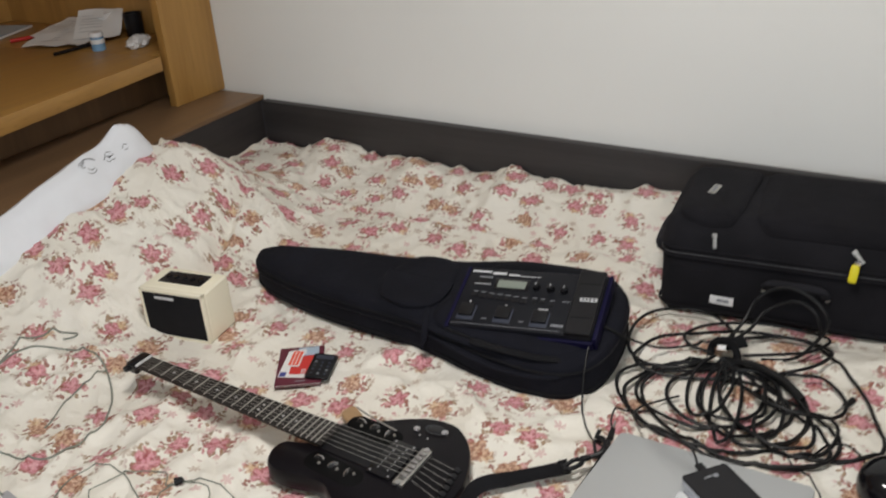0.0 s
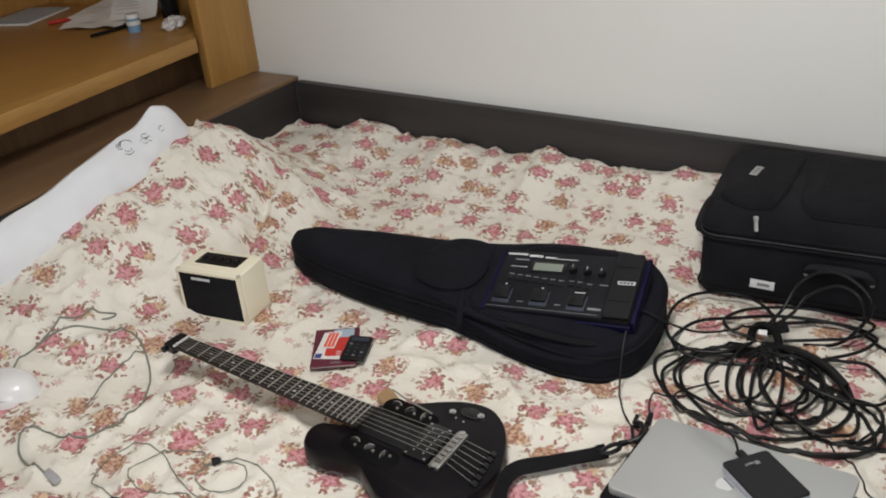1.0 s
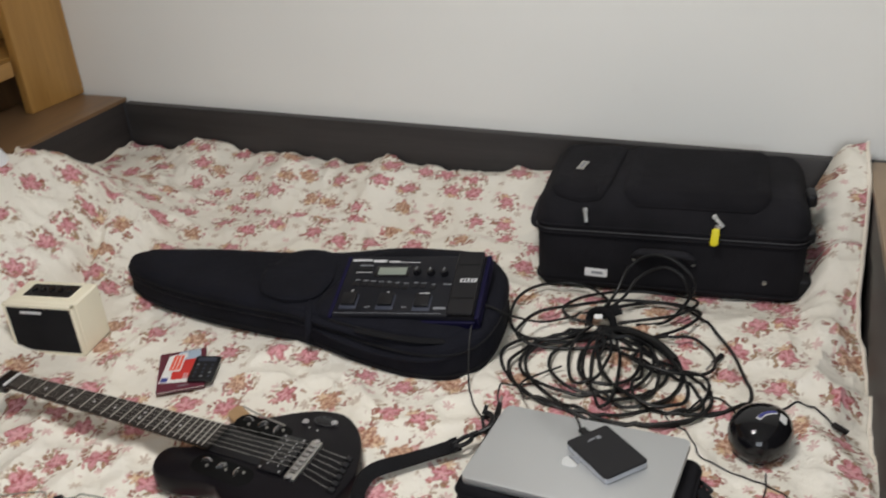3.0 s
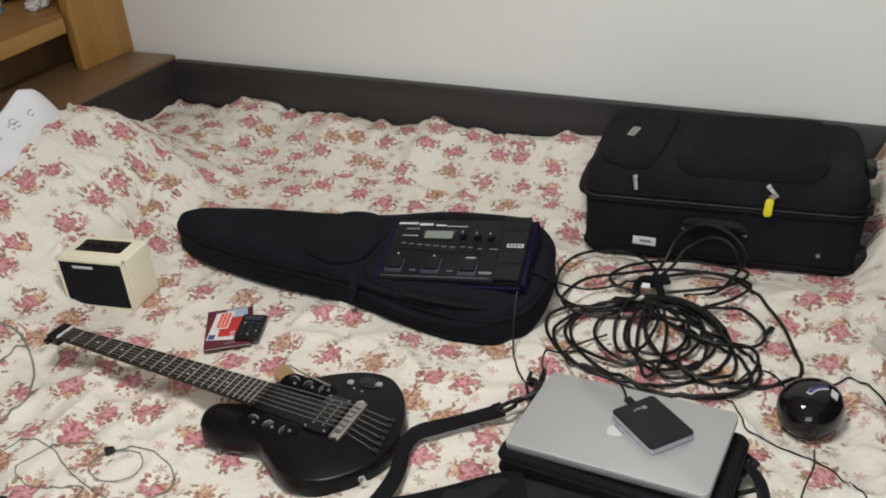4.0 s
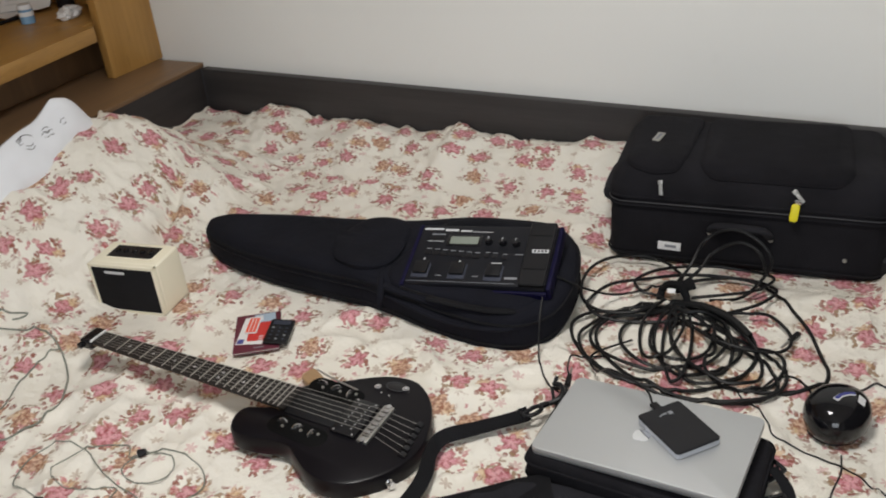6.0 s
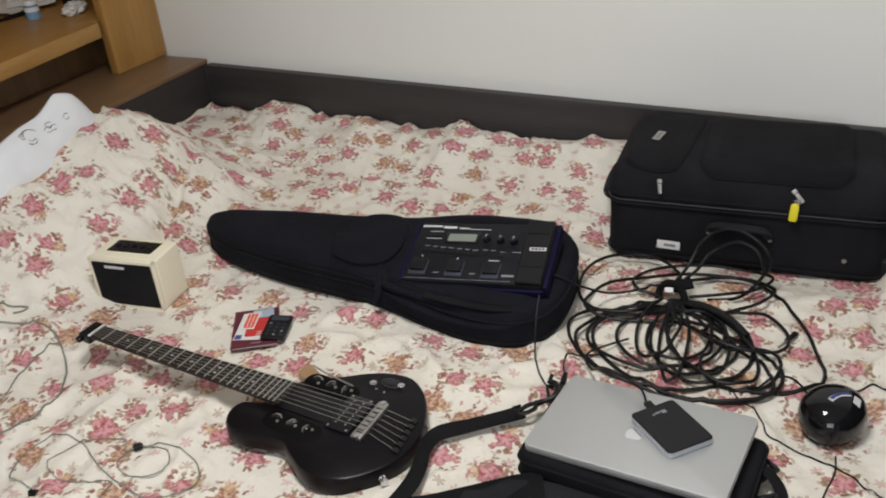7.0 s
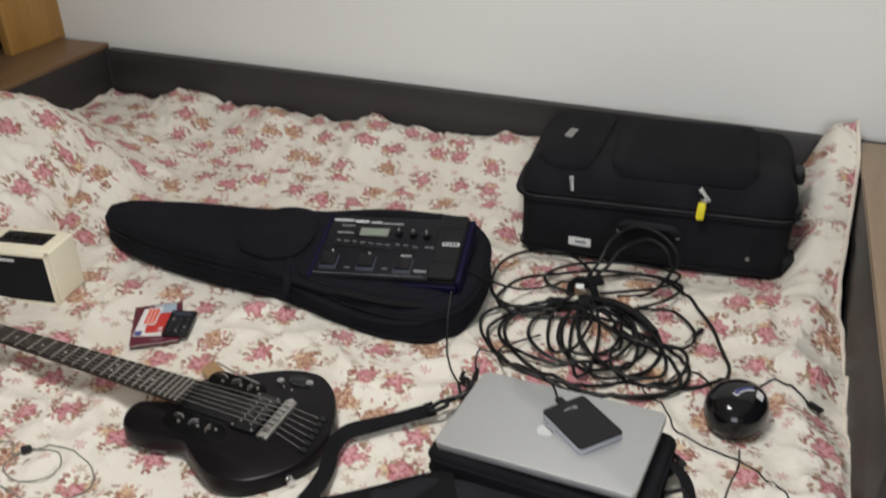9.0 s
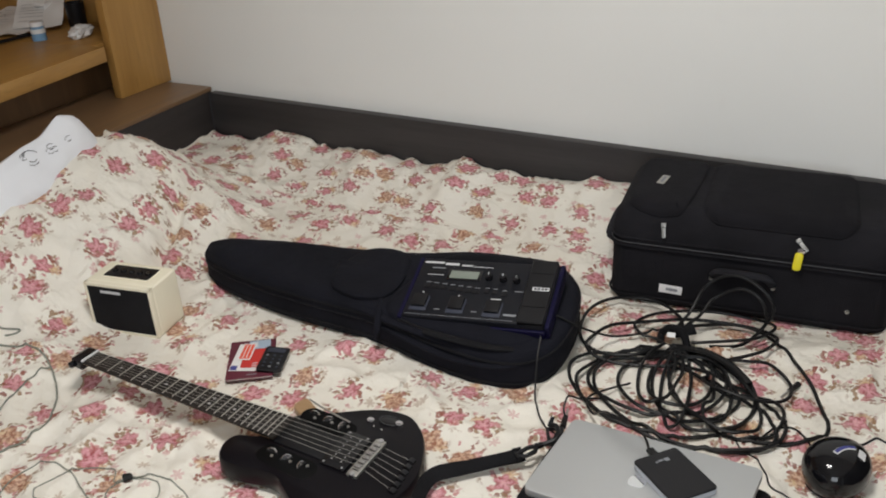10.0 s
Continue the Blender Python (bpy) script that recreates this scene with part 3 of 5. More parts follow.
def make_pillow():
    m = pose(-1.990, 1.216, 0.545, 16, 0, 0)
    ob = thing("pillow", (0, 0, 0), "white pillow with black line drawings, leaning on the headboard", "pillow", m=m)
    bm = bmesh.new()
    n, grid = 40, {}

    def surf(u, v, s):
        t = 0.070 * (max(0, 1 - abs(u) ** 2.6) ** 0.5) * (max(0, 1 - abs(v) ** 2.6) ** 0.5)
        t *= 1 + 0.30 * noise.noise(Vector((u * 3, v * 3, 1.5))) + 0.14 * noise.noise(Vector((u * 9, v * 5, 3.5)))
        pull = 1 + 0.02 * math.sin(7 * u) * v
        # the slack upper edge dips beside its rounded corner
        dip = 0.018 * math.exp(-((u - 0.70) / 0.16) ** 2) * max(0, v) ** 2 + 0.012 * math.exp(-((u - 0.25) / 0.2) ** 2) * max(0, v) ** 2
        blunt = 0.012 * max(0, abs(u) - 0.90) / 0.10 * max(0, v) ** 3
        lean = 0.010 * math.sin(5.2 * u + 0.6) * max(0, v)
        u, v = (c * (1 - 0.075 * (u * u * v * v) ** 3) for c in (u, v))
        return Vector((s * t + lean, 0.36 * u * (1 - 0.06 * (1 - v * v)) * (1 + (0.20 * (1 - v) if u > 0 else 0)), 0.20 * v * (1 - 0.02 * (1 - u * u)) * pull + 0.004 * math.sin(9 * u) - dip - blunt))

    for s in (1, -1):
        for i in range(n + 1):
            for j in range(n + 1):
                u, v = 2 * i / n - 1, 2 * j / n - 1
                grid[s, i, j] = bm.verts.new(surf(u, v, s))
        for i in range(n):
            for j in range(n):
                bm.faces.new([grid[s, i, j], grid[s, i + 1, j], grid[s, i + 1, j + 1], grid[s, i, j + 1]][::s])
    bmesh.ops.remove_doubles(bm, verts=bm.verts, dist=1e-4)
    part("cover", bm, "pillow", ob)
    for u0, v0, r in ((0.79, 0.72, 0.010), (0.645, 0.84, 0.012), (0.615, 0.80, 0.012), (0.655, 0.78, 0.010), (0.46, 0.86, 0.028), (0.47, 0.88, 0.022), (0.42, 0.93, 0.010)):
        for a0, a1, k in ((0.3, 2.6, 1.0), (3.4, 5.2, 0.7)):
            ink, pts = bmesh.new(), []
            for s in range(9):
                a = a0 + (a1 - a0) * s / 8
                pts.append(surf(u0 + k * r * 2.6 * math.cos(a), v0 + k * r * 4 * math.sin(a), 1) + Vector((0.0012, 0, 0)))
            part("pen_line", tube(pts, 0.0008, 5, bm=ink), "ink", ob, "black printed line")


make_pillow()


# ---- small combo amplifier ----
def make_amp():
    amp = thing("practice_amplifier", (-1.5147, 1.1872, 0.452), "small cream guitar practice amplifier with black grille", "amplifier", 10.7)
    w, d, h, f = 0.175, 0.106, 0.129, 0.0080
    bm = bmesh.new()
    # shell with a recessed front and a recessed top
    box(w, d - 0.012, h, (0, 0.006, 0), 0.006, 3, bm=bm)
    part("cabinet", bm, "cream", amp)
    rim = bmesh.new()
    for x, z, sx, sz in ((0, 0, w, f), (0, h - f - 0.001, w, f + 0.001), (-w / 2 + f / 2, 0, f, h), (w / 2 - f / 2, 0, f, h)):
        box(sx - 0.001, 0.014, sz - 0.001, (x, -d / 2 + 0.007, z + 0.0005), 0.0022, 2, bm=rim)
    part("front_rim", rim, "cream", amp)
    part("grille", box(w - 2 * f - 0.001, 0.004, h - 2 * f - 0.002, (0, -d / 2 + 0.0028, f + 0.0005), 0.001), "grille", amp, "black woven grille cloth")
    part("logo", box(0.052, 0.0015, 0.0065, (-0.019, -d / 2 + 0.0002, h - 0.0235), 0.0005), "print", amp, "pale badge")
    part("control_plate", box(0.118, 0.052, 0.0015, (0, 0.010, h - 0.0008)), "black_plastic", amp, "black recessed control plate")
    for k in range(5):
        part("knob", cyl(0.0065, 0.006, (-0.044 + 0.022 * k, 0.010, h + 0.0007), 0.0055, 16, 0.001), "black_gloss", amp)
    lip = tube(spline([(x, y + 0.010, h + 0.0005) for x, y in rounded(0.122, 0.056, 0.006, 3)], 1, True), 0.0014, 5, True)
    part("plate_edge", lip, "cream", amp)
    for x in (-0.07, 0.07):
        for y in (-0.03, 0.04):
            part("foot", cyl(0.007, 0.003, (x, y, -0.0025)), "rubber", amp)


make_amp()


# ---- gig bag ----
def make_gig_bag():
    bag = thing("gig_bag", (-1.0, 1.46, 0.452), "black padded guitar gig bag lying flat on the duvet", "guitar bag")
    o = bag.matrix_world.translation
    ctrl = [(-1.512, 1.438), (-1.492, 1.481), (-1.440, 1.505), (-1.190, 1.561), (-0.950, 1.615), (-0.730, 1.655), (-0.648, 1.652), (-0.579, 1.590), (-0.545, 1.480),
            (-0.551, 1.385), (-0.594, 1.322), (-0.671, 1.296), (-0.760, 1.301), (-0.950, 1.331), (-1.200, 1.339), (-1.370, 1.361), (-1.470, 1.391)]
    line = [(p.x - o.x, p.y - o.y) for p in spline([(x, y, 0) for x, y in ctrl], 6, True)]

    def rise(x, y):
        sag = 0.020 * smooth01(-0.05, 0.2, x) * smooth01(-0.13, 0.14, y) - 0.012 * smooth01(0.0, 0.2, x) * smooth01(0.0, -0.15, y)
        return sag + 0.004 * noise.noise(Vector((x * 9, y * 9, 1)))

    part("body", pad(line, [(0.014, 0.0), (0.003, 0.012), (0.0, 0.035), (0.0, 0.072), (0.003, 0.086), (0.010, 0.095), (0.022, 0.100), (0.042, 0.102)], rise), "bag", bag)
    for z, r in ((0.076, 0.0028), (0.026, 0.0022)):
        part("piping", tube([(x, y, z + rise(x, y)) for x, y in line], r, 6, True), "webbing", bag)
    part("zip", tube([(x, y, 0.062 + rise(x, y)) for x, y in line[-36:] + line[:4]], 0.0032, 6, flat=0.6), "black_plastic", bag)
    # accessory pocket on the neck and the larger one under the pedal
    poc = [(-1.085, 1.376), (-1.030, 1.352), (-0.985, 1.353), (-0.948, 1.380), (-0.945, 1.448), (-0.975, 1.548), (-1.030, 1.583), (-1.105, 1.560), (-1.125, 1.478)]
    pl = [(p.x - o.x, p.y - o.y) for p in spline([(x, y, 0) for x, y in poc], 5, True)]
    part("neck_pocket", pad(pl, [(-0.004, 0.080), (0, 0.099), (0.007, 0.106), (0.018, 0.110), (0.035, 0.1115)], rise), "bag", bag)
    part("pocket_flap", pad([(x * 1.0, y) for x, y in pl if y < 0.02], [(-0.002, 0.100), (-0.003, 0.108), (0.003, 0.1125), (0.010, 0.1135)], rise), "bag", bag)
    big = [(-0.93, 1.345), (-0.80, 1.322), (-0.67, 1.318), (-0.60, 1.350), (-0.575, 1.430), (-0.585, 1.540), (-0.64, 1.625), (-0.74, 1.628), (-0.90, 1.585), (-0.935, 1.46)]
    bl = [(p.x - o.x, p.y - o.y) for p in spline([(x, y, 0) for x, y in big], 5, True)]
    part("body_pocket", pad(bl, [(0, 0.072), (-0.002, 0.090), (0.005, 0.102), (0.018, 0.108), (0.04, 0.110)], rise), "bag", bag)
    part("pocket_zip", tube([(x, y, 0.096 + rise(x, y)) for x, y in bl[2:24]], 0.0035, 6), "black_plastic", bag)
    part("fold", tube(spline([(0.045, -0.09, 0.098), (0.062, -0.128, 0.088), (0.070, -0.150, 0.066), (0.066, -0.152, 0.040)], 6), 0.008, 8, flat=0.8), "bag", bag)
    part("fold", tube(spline([(-0.02, -0.112, 0.084), (0.10, -0.134, 0.080), (0.22, -0.146, 0.076), (0.34, -0.146, 0.076), (0.405, -0.10, 0.080)], 6), 0.010, 8, flat=0.7), "bag", bag)
    part("fold", tube(spline([(0.05, -0.120, 0.060), (0.16, -0.150, 0.055), (0.26, -0.164, 0.050), (0.36, -0.158, 0.056), (0.42, -0.11, 0.060)], 6), 0.009, 8, flat=0.7), "bag", bag)
    pull = box(0.008, 0.026, 0.002, (0, 0, 0), 0.0008, m=pose(-0.507, -0.062, 0.052, 84, 0, -52))
    part("zip_pull", pull, "steel", bag, "steel zip pull")
    hand = spline([(0.185, -0.135, 0.078), (0.197, -0.150, 0.088), (0.255, -0.156, 0.091), (0.325, -0.152, 0.090), (0.370, -0.135, 0.086), (0.378, -0.118, 0.078)], 6)
    part("handle", tube(hand, 0.009, 8, flat=0.45), "webbing", bag)


make_gig_bag()


# ---- effects pedal ----
def make_fx():
    m = Matrix.Translation((-0.7395, 1.4413, 0.5628)) @ pose(0, 0, 0, 0, 0, 7.8) @ pose(0, 0, 0, 0, -4.8, 0) @ pose(0, 0, 0, 18.2, 0, 0)
    fx = thing("effects_pedal", (0, 0, 0), "blue-black guitar multi-effects pedal lying on the gig bag", "effects pedal", m=m)
    t = 0.030
    part("housing", pad(rounded(0.300, 0.152, 0.007, 5), [(0.004, 0), (0, 0.004), (0, t - 0.003), (0.0012, t - 0.0008), (0.003, t)]), "fx", fx)
    for s in (-1, 1):
        part("side_cheek", box(0.009, 0.158, t + 0.001, (s * 0.1545, 0, -0.003), 0.003, 2), "fx_blue", fx, "dark blue metal cheek")
    part("front_lip", box(0.300, 0.006, t * 0.62, (0, -0.079, -0.002), 0.002), "fx_blue", fx, "dark blue metal lip")
    part("base_plate", pad(rounded(0.312, 0.160, 0.010, 5), [(0.002, -0.010), (0, -0.008), (0, -0.004), (0.003, -0.003)]), "fx_blue", fx, "dark blue metal base")
    treadle = part("treadle", pad(rounded(0.054, 0.150, 0.004, 4, (0.1215, -0.001)), [(0.001, t + 0.001), (0, t + 0.004), (0, t + 0.010), (0.002, t + 0.012)], lambda x, y: 0.05 * y), "black_plastic", fx, "black expression treadle")
    part("tread_groove", box(0.048, 0.0012, 0.0004, (0.1215, 0.040, t + 0.0141)), "well", treadle)
    part("tread_groove", box(0.048, 0.0012, 0.0004, (0.1215, -0.040, t + 0.0101)), "well", treadle)
    part("badge", box(0.034, 0.0080, 0.0008, (0.127, 0.002, t + 0.0120)), "print", treadle, "white badge")
    for k in range(4):
        part("badge_print", box(0.005, 0.0046, 0.0004, (0.116 + 0.0073 * k, 0.002, t + 0.0126)), "black_plastic", treadle)
    part("hinge", box(0.050, 0.012, 0.010, (0.1215, 0.069, t), 0.002), "black_plastic", fx)
    part("toe_gap", box(0.050, 0.006, 0.006, (0.1215, -0.0735, t - 0.0005), 0.001), "well", fx)
    part("lcd_frame", box(0.076, 0.028, 0.0010, (-0.046, 0.0355, t), 0.0003), "black_gloss", fx)
    part("lcd", box(0.062, 0.019, 0.0018, (-0.046, 0.0355, t), 0.0005), "lcd", fx, "grey-green display")
    for x, y in ((0.009, 0.032), (0.040, 0.030), (0.069, 0.028)):
        k = part("knob", cyl(0.0085, 0.012, (x, y, t), 0.0075, 20, 0.0012), "black_gloss", fx)
        part("pointer", box(0.0012, 0.006, 0.0006, (x, y + 0.003, t + 0.0121)), "print", k)
    for k in range(7):
        x, y = -0.118 + 0.0182 * k, 0.0025 - 0.0014 * k
        part("button", box(0.014, 0.009, 0.002, (x, y, t), 0.0008), "black_plastic", fx)
        part("caption", box(0.011, 0.0018, 0.0005, (x, y + 0.0105, t)), "print_dim", fx)
    for x, y in ((0.013, -0.003), (0.030, -0.004), (0.051, -0.007)):
        part("button", box(0.011, 0.009, 0.002, (x, y, t), 0.0008), "black_plastic", fx)
        part("caption", box(0.010, 0.0016, 0.0005, (x, y + 0.009, t)), "print_dim", fx)
    # title line and captions as bars
    for x, w, h in ((-0.122, 0.044, 0.0044), (-0.081, 0.030, 0.0056), (-0.048, 0.024, 0.0036), (-0.012, 0.046, 0.0014)):
        part("title", box(w, h, 0.0005, (x, 0.0655 - 0.06 * (x + 0.12), t)), "print", fx)
    part("mode_key", box(0.034, 0.009, 0.0018, (-0.110, 0.040, t), 0.0006), "black_plastic", fx)
    part("caption", box(0.030, 0.003, 0.0005, (-0.108, 0.0515, t)), "print_dim", fx)
    part("caption", box(0.036, 0.0014, 0.0005, (-0.110, 0.0330, t)), "print", fx)
    part("caption", box(0.018, 0.002, 0.0005, (0.080, 0.002, t)), "print_dim", fx)
    for x, y in ((-0.120, -0.0405), (-0.040, -0.0415), (0.038, -0.0440)):
        step = part("switch_surround", box(0.037, 0.036, 0.0018, (x, y - 0.003, t), 0.0008), "fx_step", fx, "slate blue surround")
        part("foot_switch", box(0.031, 0.029, 0.007, (x, y + 0.002, t + 0.0012), 0.0016), "black_plastic", step, "black foot switch")
    for x, y in ((-0.121, -0.0145), (-0.041, -0.0185)):
        part("indicator", cyl(0.0020, 0.001, (x, y, t)), "print", fx)
    for x in (-0.078, 0.001):
        part("caption", box(0.012, 0.002, 0.0005, (x, -0.0550, t)), "print_dim", fx)
    part("caption", box(0.026, 0.0050, 0.0005, (0.076, -0.0570, t)), "print_dim", fx)
    part("caption", box(0.022, 0.0036, 0.0005, (0.038, -0.0215, t)), "print", fx)
    part("front_line", box(0.230, 0.0008, 0.0005, (-0.030, -0.0700, t)), "print_dim", fx)
    for ob in fx.children:
        ob.scale = (1.04, 1.12, 1.0)


make_fx()


# ---- suitcase ----
def make_case():
    case = thing("suitcase", (-0.2876, 1.954, 0.453), "black soft-sided cabin suitcase lying on its back", "suitcase", 6.5)
    L, D, S, E = 0.600, 0.335, 0.144, 0.005
    out = rounded(L, D, 0.035, 7, (E, 0))
    part("body", pad(out, [(0.012, -0.012), (0.002, 0.0), (0, 0.02), (0.001, 0.10), (0, S - 0.01), (0.003, S)]), "case", case)
    part("lid", pad(rounded(L + 0.008, D + 0.004, 0.05, 8, (E, 0)), [(0.006, S - 0.004), (0, S + 0.002), (0.0, S + 0.026), (0.005, S + 0.051), (0.016, S + 0.071), (0.030, S + 0.082), (0.040, S + 0.0865), (0.048, S + 0.0885)]), "case_lid", case)
    for z, r in ((S - 0.008, 0.0035), (S + 0.012, 0.003), (0.009, 0.003)):
        part("piping", tube([(x, y, z) for x, y in rounded(L + 0.006, D + 0.006, 0.04, 7, (E, 0))], r, 6, True), "case", case)
    part("zip", tube([(x, y, S + 0.001) for x, y in rounded(L + 0.007, D + 0.007, 0.04, 7, (E, 0))], 0.0012, 6, True), "zip_grey", case, "thin grey zip seam")
    T = S + 0.089

    def droop(x, y):
        """How far the lid falls away towards its rounded rim."""
        inset = min((D + 0.004) / 2 - abs(y), (L + 0.008) / 2 - abs(x - E))
        steps = ((0.0, -0.061), (0.005, -0.037), (0.016, -0.017), (0.032, -0.005), (0.055, 0.0))
        for (a, za), (b, zb) in zip(steps, steps[1:]):
            if inset < b:
                return za + (zb - za) * max(0, inset - a) / (b - a)
        return 0.0

    small = spline([(-0.268, 0.105, 0), (-0.266, -0.095, 0), (-0.248, -0.146, 0), (-0.172, -0.155, 0), (-0.137, -0.130, 0), (-0.121, 0.02, 0), (-0.116, 0.118, 0), (-0.15, 0.142, 0), (-0.225, 0.140, 0)], 5, True)
    part("small_pocket", pad([(p.x, p.y) for p in small], [(0, T - 0.012), (0, T + 0.005), (0.005, T + 0.009), (0.02, T + 0.010)], droop), "case", case)
    part("piping", tube([(p.x, p.y, T + 0.002 + droop(p.x, p.y)) for p in small], 0.0022, 6, True), "case", case)
    bigo = rounded(0.315, 0.290, 0.038, 8, (0.060, -0.013))
    part("large_pocket", pad(bigo, [(0, T - 0.012), (0, T + 0.006), (0.006, T + 0.011), (0.025, T + 0.013)], droop), "case", case)
    part("piping", tube([(x, y, T + 0.002 + droop(x, y)) for x, y in bigo], 0.0024, 6, True), "case", case)
    badge = part("badge", box(0.018, 0.052, 0.002, (0, 0, 0), 0.0006, m=pose(-0.206, -0.018, T + 0.0102, 0, 0, -10)), "steel", case, "small metal badge")
    part("badge_print", box(0.007, 0.034, 0.0005, (0, 0, 0.002), m=pose(-0.206, -0.018, T + 0.0102, 0, 0, -10)), "print_dim", badge)
    for x, y, rz, rx in ((-0.178, -0.172, 8, 66), (0.110, -0.166, 42, 58)):
        pull = bmesh.new()
        mm = pose(x, y, S + 0.045 + 0.2 * (y + 0.172), rx, 0, 0) @ pose(0, 0, 0, 0, 0, rz)
        box(0.0085, 0.023, 0.0022, (0, -0.008, 0), 0.001, m=mm, bm=pull)
        box(0.011, 0.010, 0.005, (0, 0.009, -0.001), 0.0015, m=mm, bm=pull)
        cyl(0.0018, 0.0026, (0, -0.016, 0), seg=10, m=mm, bm=pull)
        part("zip_pull", pull, "pull_metal", case, "worn steel zip pull")
    tag = part("zip_tag", pad(rounded(0.017, 0.040, 0.006), [(0.001, 0), (0, 0.001), (0, 0.005), (0.0015, 0.006)]), "yellow", case, "yellow rubber zip tag")
    tag.matrix_local = pose(0.107, -0.178, S + 0.011, 82, 4, 0)
    part("tag_slider", box(0.014, 0.008, 0.010, (0.111, -0.175, S + 0.030), 0.002), "chrome", case)
    part("label", box(0.052, 0.0012, 0.021, (0, 0, 0), 0.0003, m=pose(-0.153, -0.1685, 0.026, 0, 2, 0)), "label", case, "white paper label with unreadable print")
    part("label_print", box(0.026, 0.0012, 0.007, (0, -0.0004, 0), m=pose(-0.150, -0.1688, 0.033, 0, 2, 0)), "print_dim", case)
    arch = spline([(-0.062, -0.168, 0.088), (-0.054, -0.180, 0.104), (-0.03, -0.187, 0.110), (0.025, -0.187, 0.109), (0.052, -0.180, 0.102), (0.062, -0.168, 0.084)], 6)
    part("carry_handle", tube(arch, 0.012, 10, flat=0.7), "case_trim", case, "padded carry handle")
    for x, z in ((-0.066, 0.080), (0.066, 0.076), (0.221, 0.043)):
        part("rivet", cyl(0.0055, 0.004, (0, 0, 0), 0.004, 14, m=pose(x, -0.167, z, 90, 0, 0)), "steel", case)
    side = spline([(E - L / 2 + a, b, 0.125) for a, b in ((0, -0.10), (-0.014, -0.09), (-0.018, -0.02), (-0.014, 0.05), (0, 0.06))], 6)
    part("side_handle", tube(side, 0.013, 10, flat=1.2), "case_trim", case)
    for y in (-0.13, 0.13):
        part("wheel_housing", box(0.05, 0.05, 0.06, (E + L / 2 - 0.008, y, -0.010), 0.012, 3), "black_plastic", case)
        part("wheel", cyl(0.022, 0.018, (0, 0, -0.009), seg=24, bevel=0.003, m=pose(E + L / 2 + 0.008, y, 0.016, 90, 0, 0)), "rubber", case)
    for z, y in ((0.135, -0.12), (0.195, -0.06)):
        part("corner_guard", box(0.022, 0.05, 0.03, (E + L / 2 + 0.002, y, z), 0.008, 3), "black_plastic", case)


make_case()


# ---- laptop, drive and the bag beneath ----
LAP = Matrix.Translation((-0.2819, 1.0715, 0.5415)) @ pose(0, 0, 0, 0, 0, -3.0) @ pose(0, 0, 0, 0, -3.0, 0) @ pose(0, 0, 0, -1.6, 0, 0)


def make_laptop():
    lap = thing("laptop", (0, 0, 0), "closed silver aluminium laptop lying on a black bag", "laptop", m=LAP)
    part("base", pad(rounded(0.326, 0.208, 0.013), [(0.012, -0.020), (0.003, -0.016), (0, -0.012), (0, -0.0075)]), "silver", lap)
    part("lid", pad(rounded(0.326, 0.208, 0.013), [(0, -0.0068), (0, -0.0010), (0.0004, -0.0002), (0.0010, 0)]), "silver", lap)
    part("hinge", cyl(0.004, 0.22, (0, 0, -0.11), m=pose(0, 0.100, -0.008, 0, 90, 0)), "black_plastic", lap)
    em = spline([(0.014, 0.004, 0), (0.006, 0.014, 0), (-0.008, 0.013, 0), (-0.014, 0.002, 0), (-0.010, -0.012, 0), (0.002, -0.013, 0), (0.011, -0.010, 0)], 5, True)
    mark = part("emblem", pad([(p.x, p.y) for p in em], [(0, 0), (0, 0.0006)]), "mirror", lap, "shiny emblem")
    mark.location = (-0.006, -0.012, 0.0)
    for x in (-0.13, 0.13):
        for y in (-0.080, 0.080):
            part("foot", cyl(0.007, 0.0015, (x, y, -0.0213)), "rubber", lap)


make_laptop()


def make_drive():
    m = LAP @ pose(0.045, 0.017, 0.0005, 0, 0, -38)
    d = thing("portable_drive", (0, 0, 0), "black and grey portable hard drive lying on the laptop", "hard drive", m=m)
    part("shell", pad(rounded(0.112, 0.082, 0.007), [(0.0015, 0), (0, 0.0015), (0, 0.010)]), "drive_side", d, "grey plastic shell")
    part("top", pad(rounded(0.112, 0.082, 0.007), [(0, 0.0102), (0, 0.0125), (0.0015, 0.014)]), "drive_top", d)
    for y, w in ((0.009, 0.010), (-0.002, 0.012), (-0.010, 0.004)):
        part("mark", box(0.004 if y < 0.005 else 0.008, w * 0.8, 0.0004, (-0.036 + abs(y) * 0.2, y, 0.014)), "print_dim", d)
    part("plug", box(0.022, 0.013, 0.006, (-0.066, 0.004, 0.003), 0.0015), "rubber", d)
    a = m @ Vector((-0.078, 0.004, 0.006))
    lead = spline([a, a + Vector((-0.022, 0.026, 0.008)), (-0.385, 1.205, 0.545), (-0.43, 1.26, 0.49), (-0.46, 1.33, 0.472), (-0.40, 1.40, 0.475)], 8)
    ob = wpart("lead", tube(lead, 0.0022, 6), "rubber", d)
    return ob


make_drive()


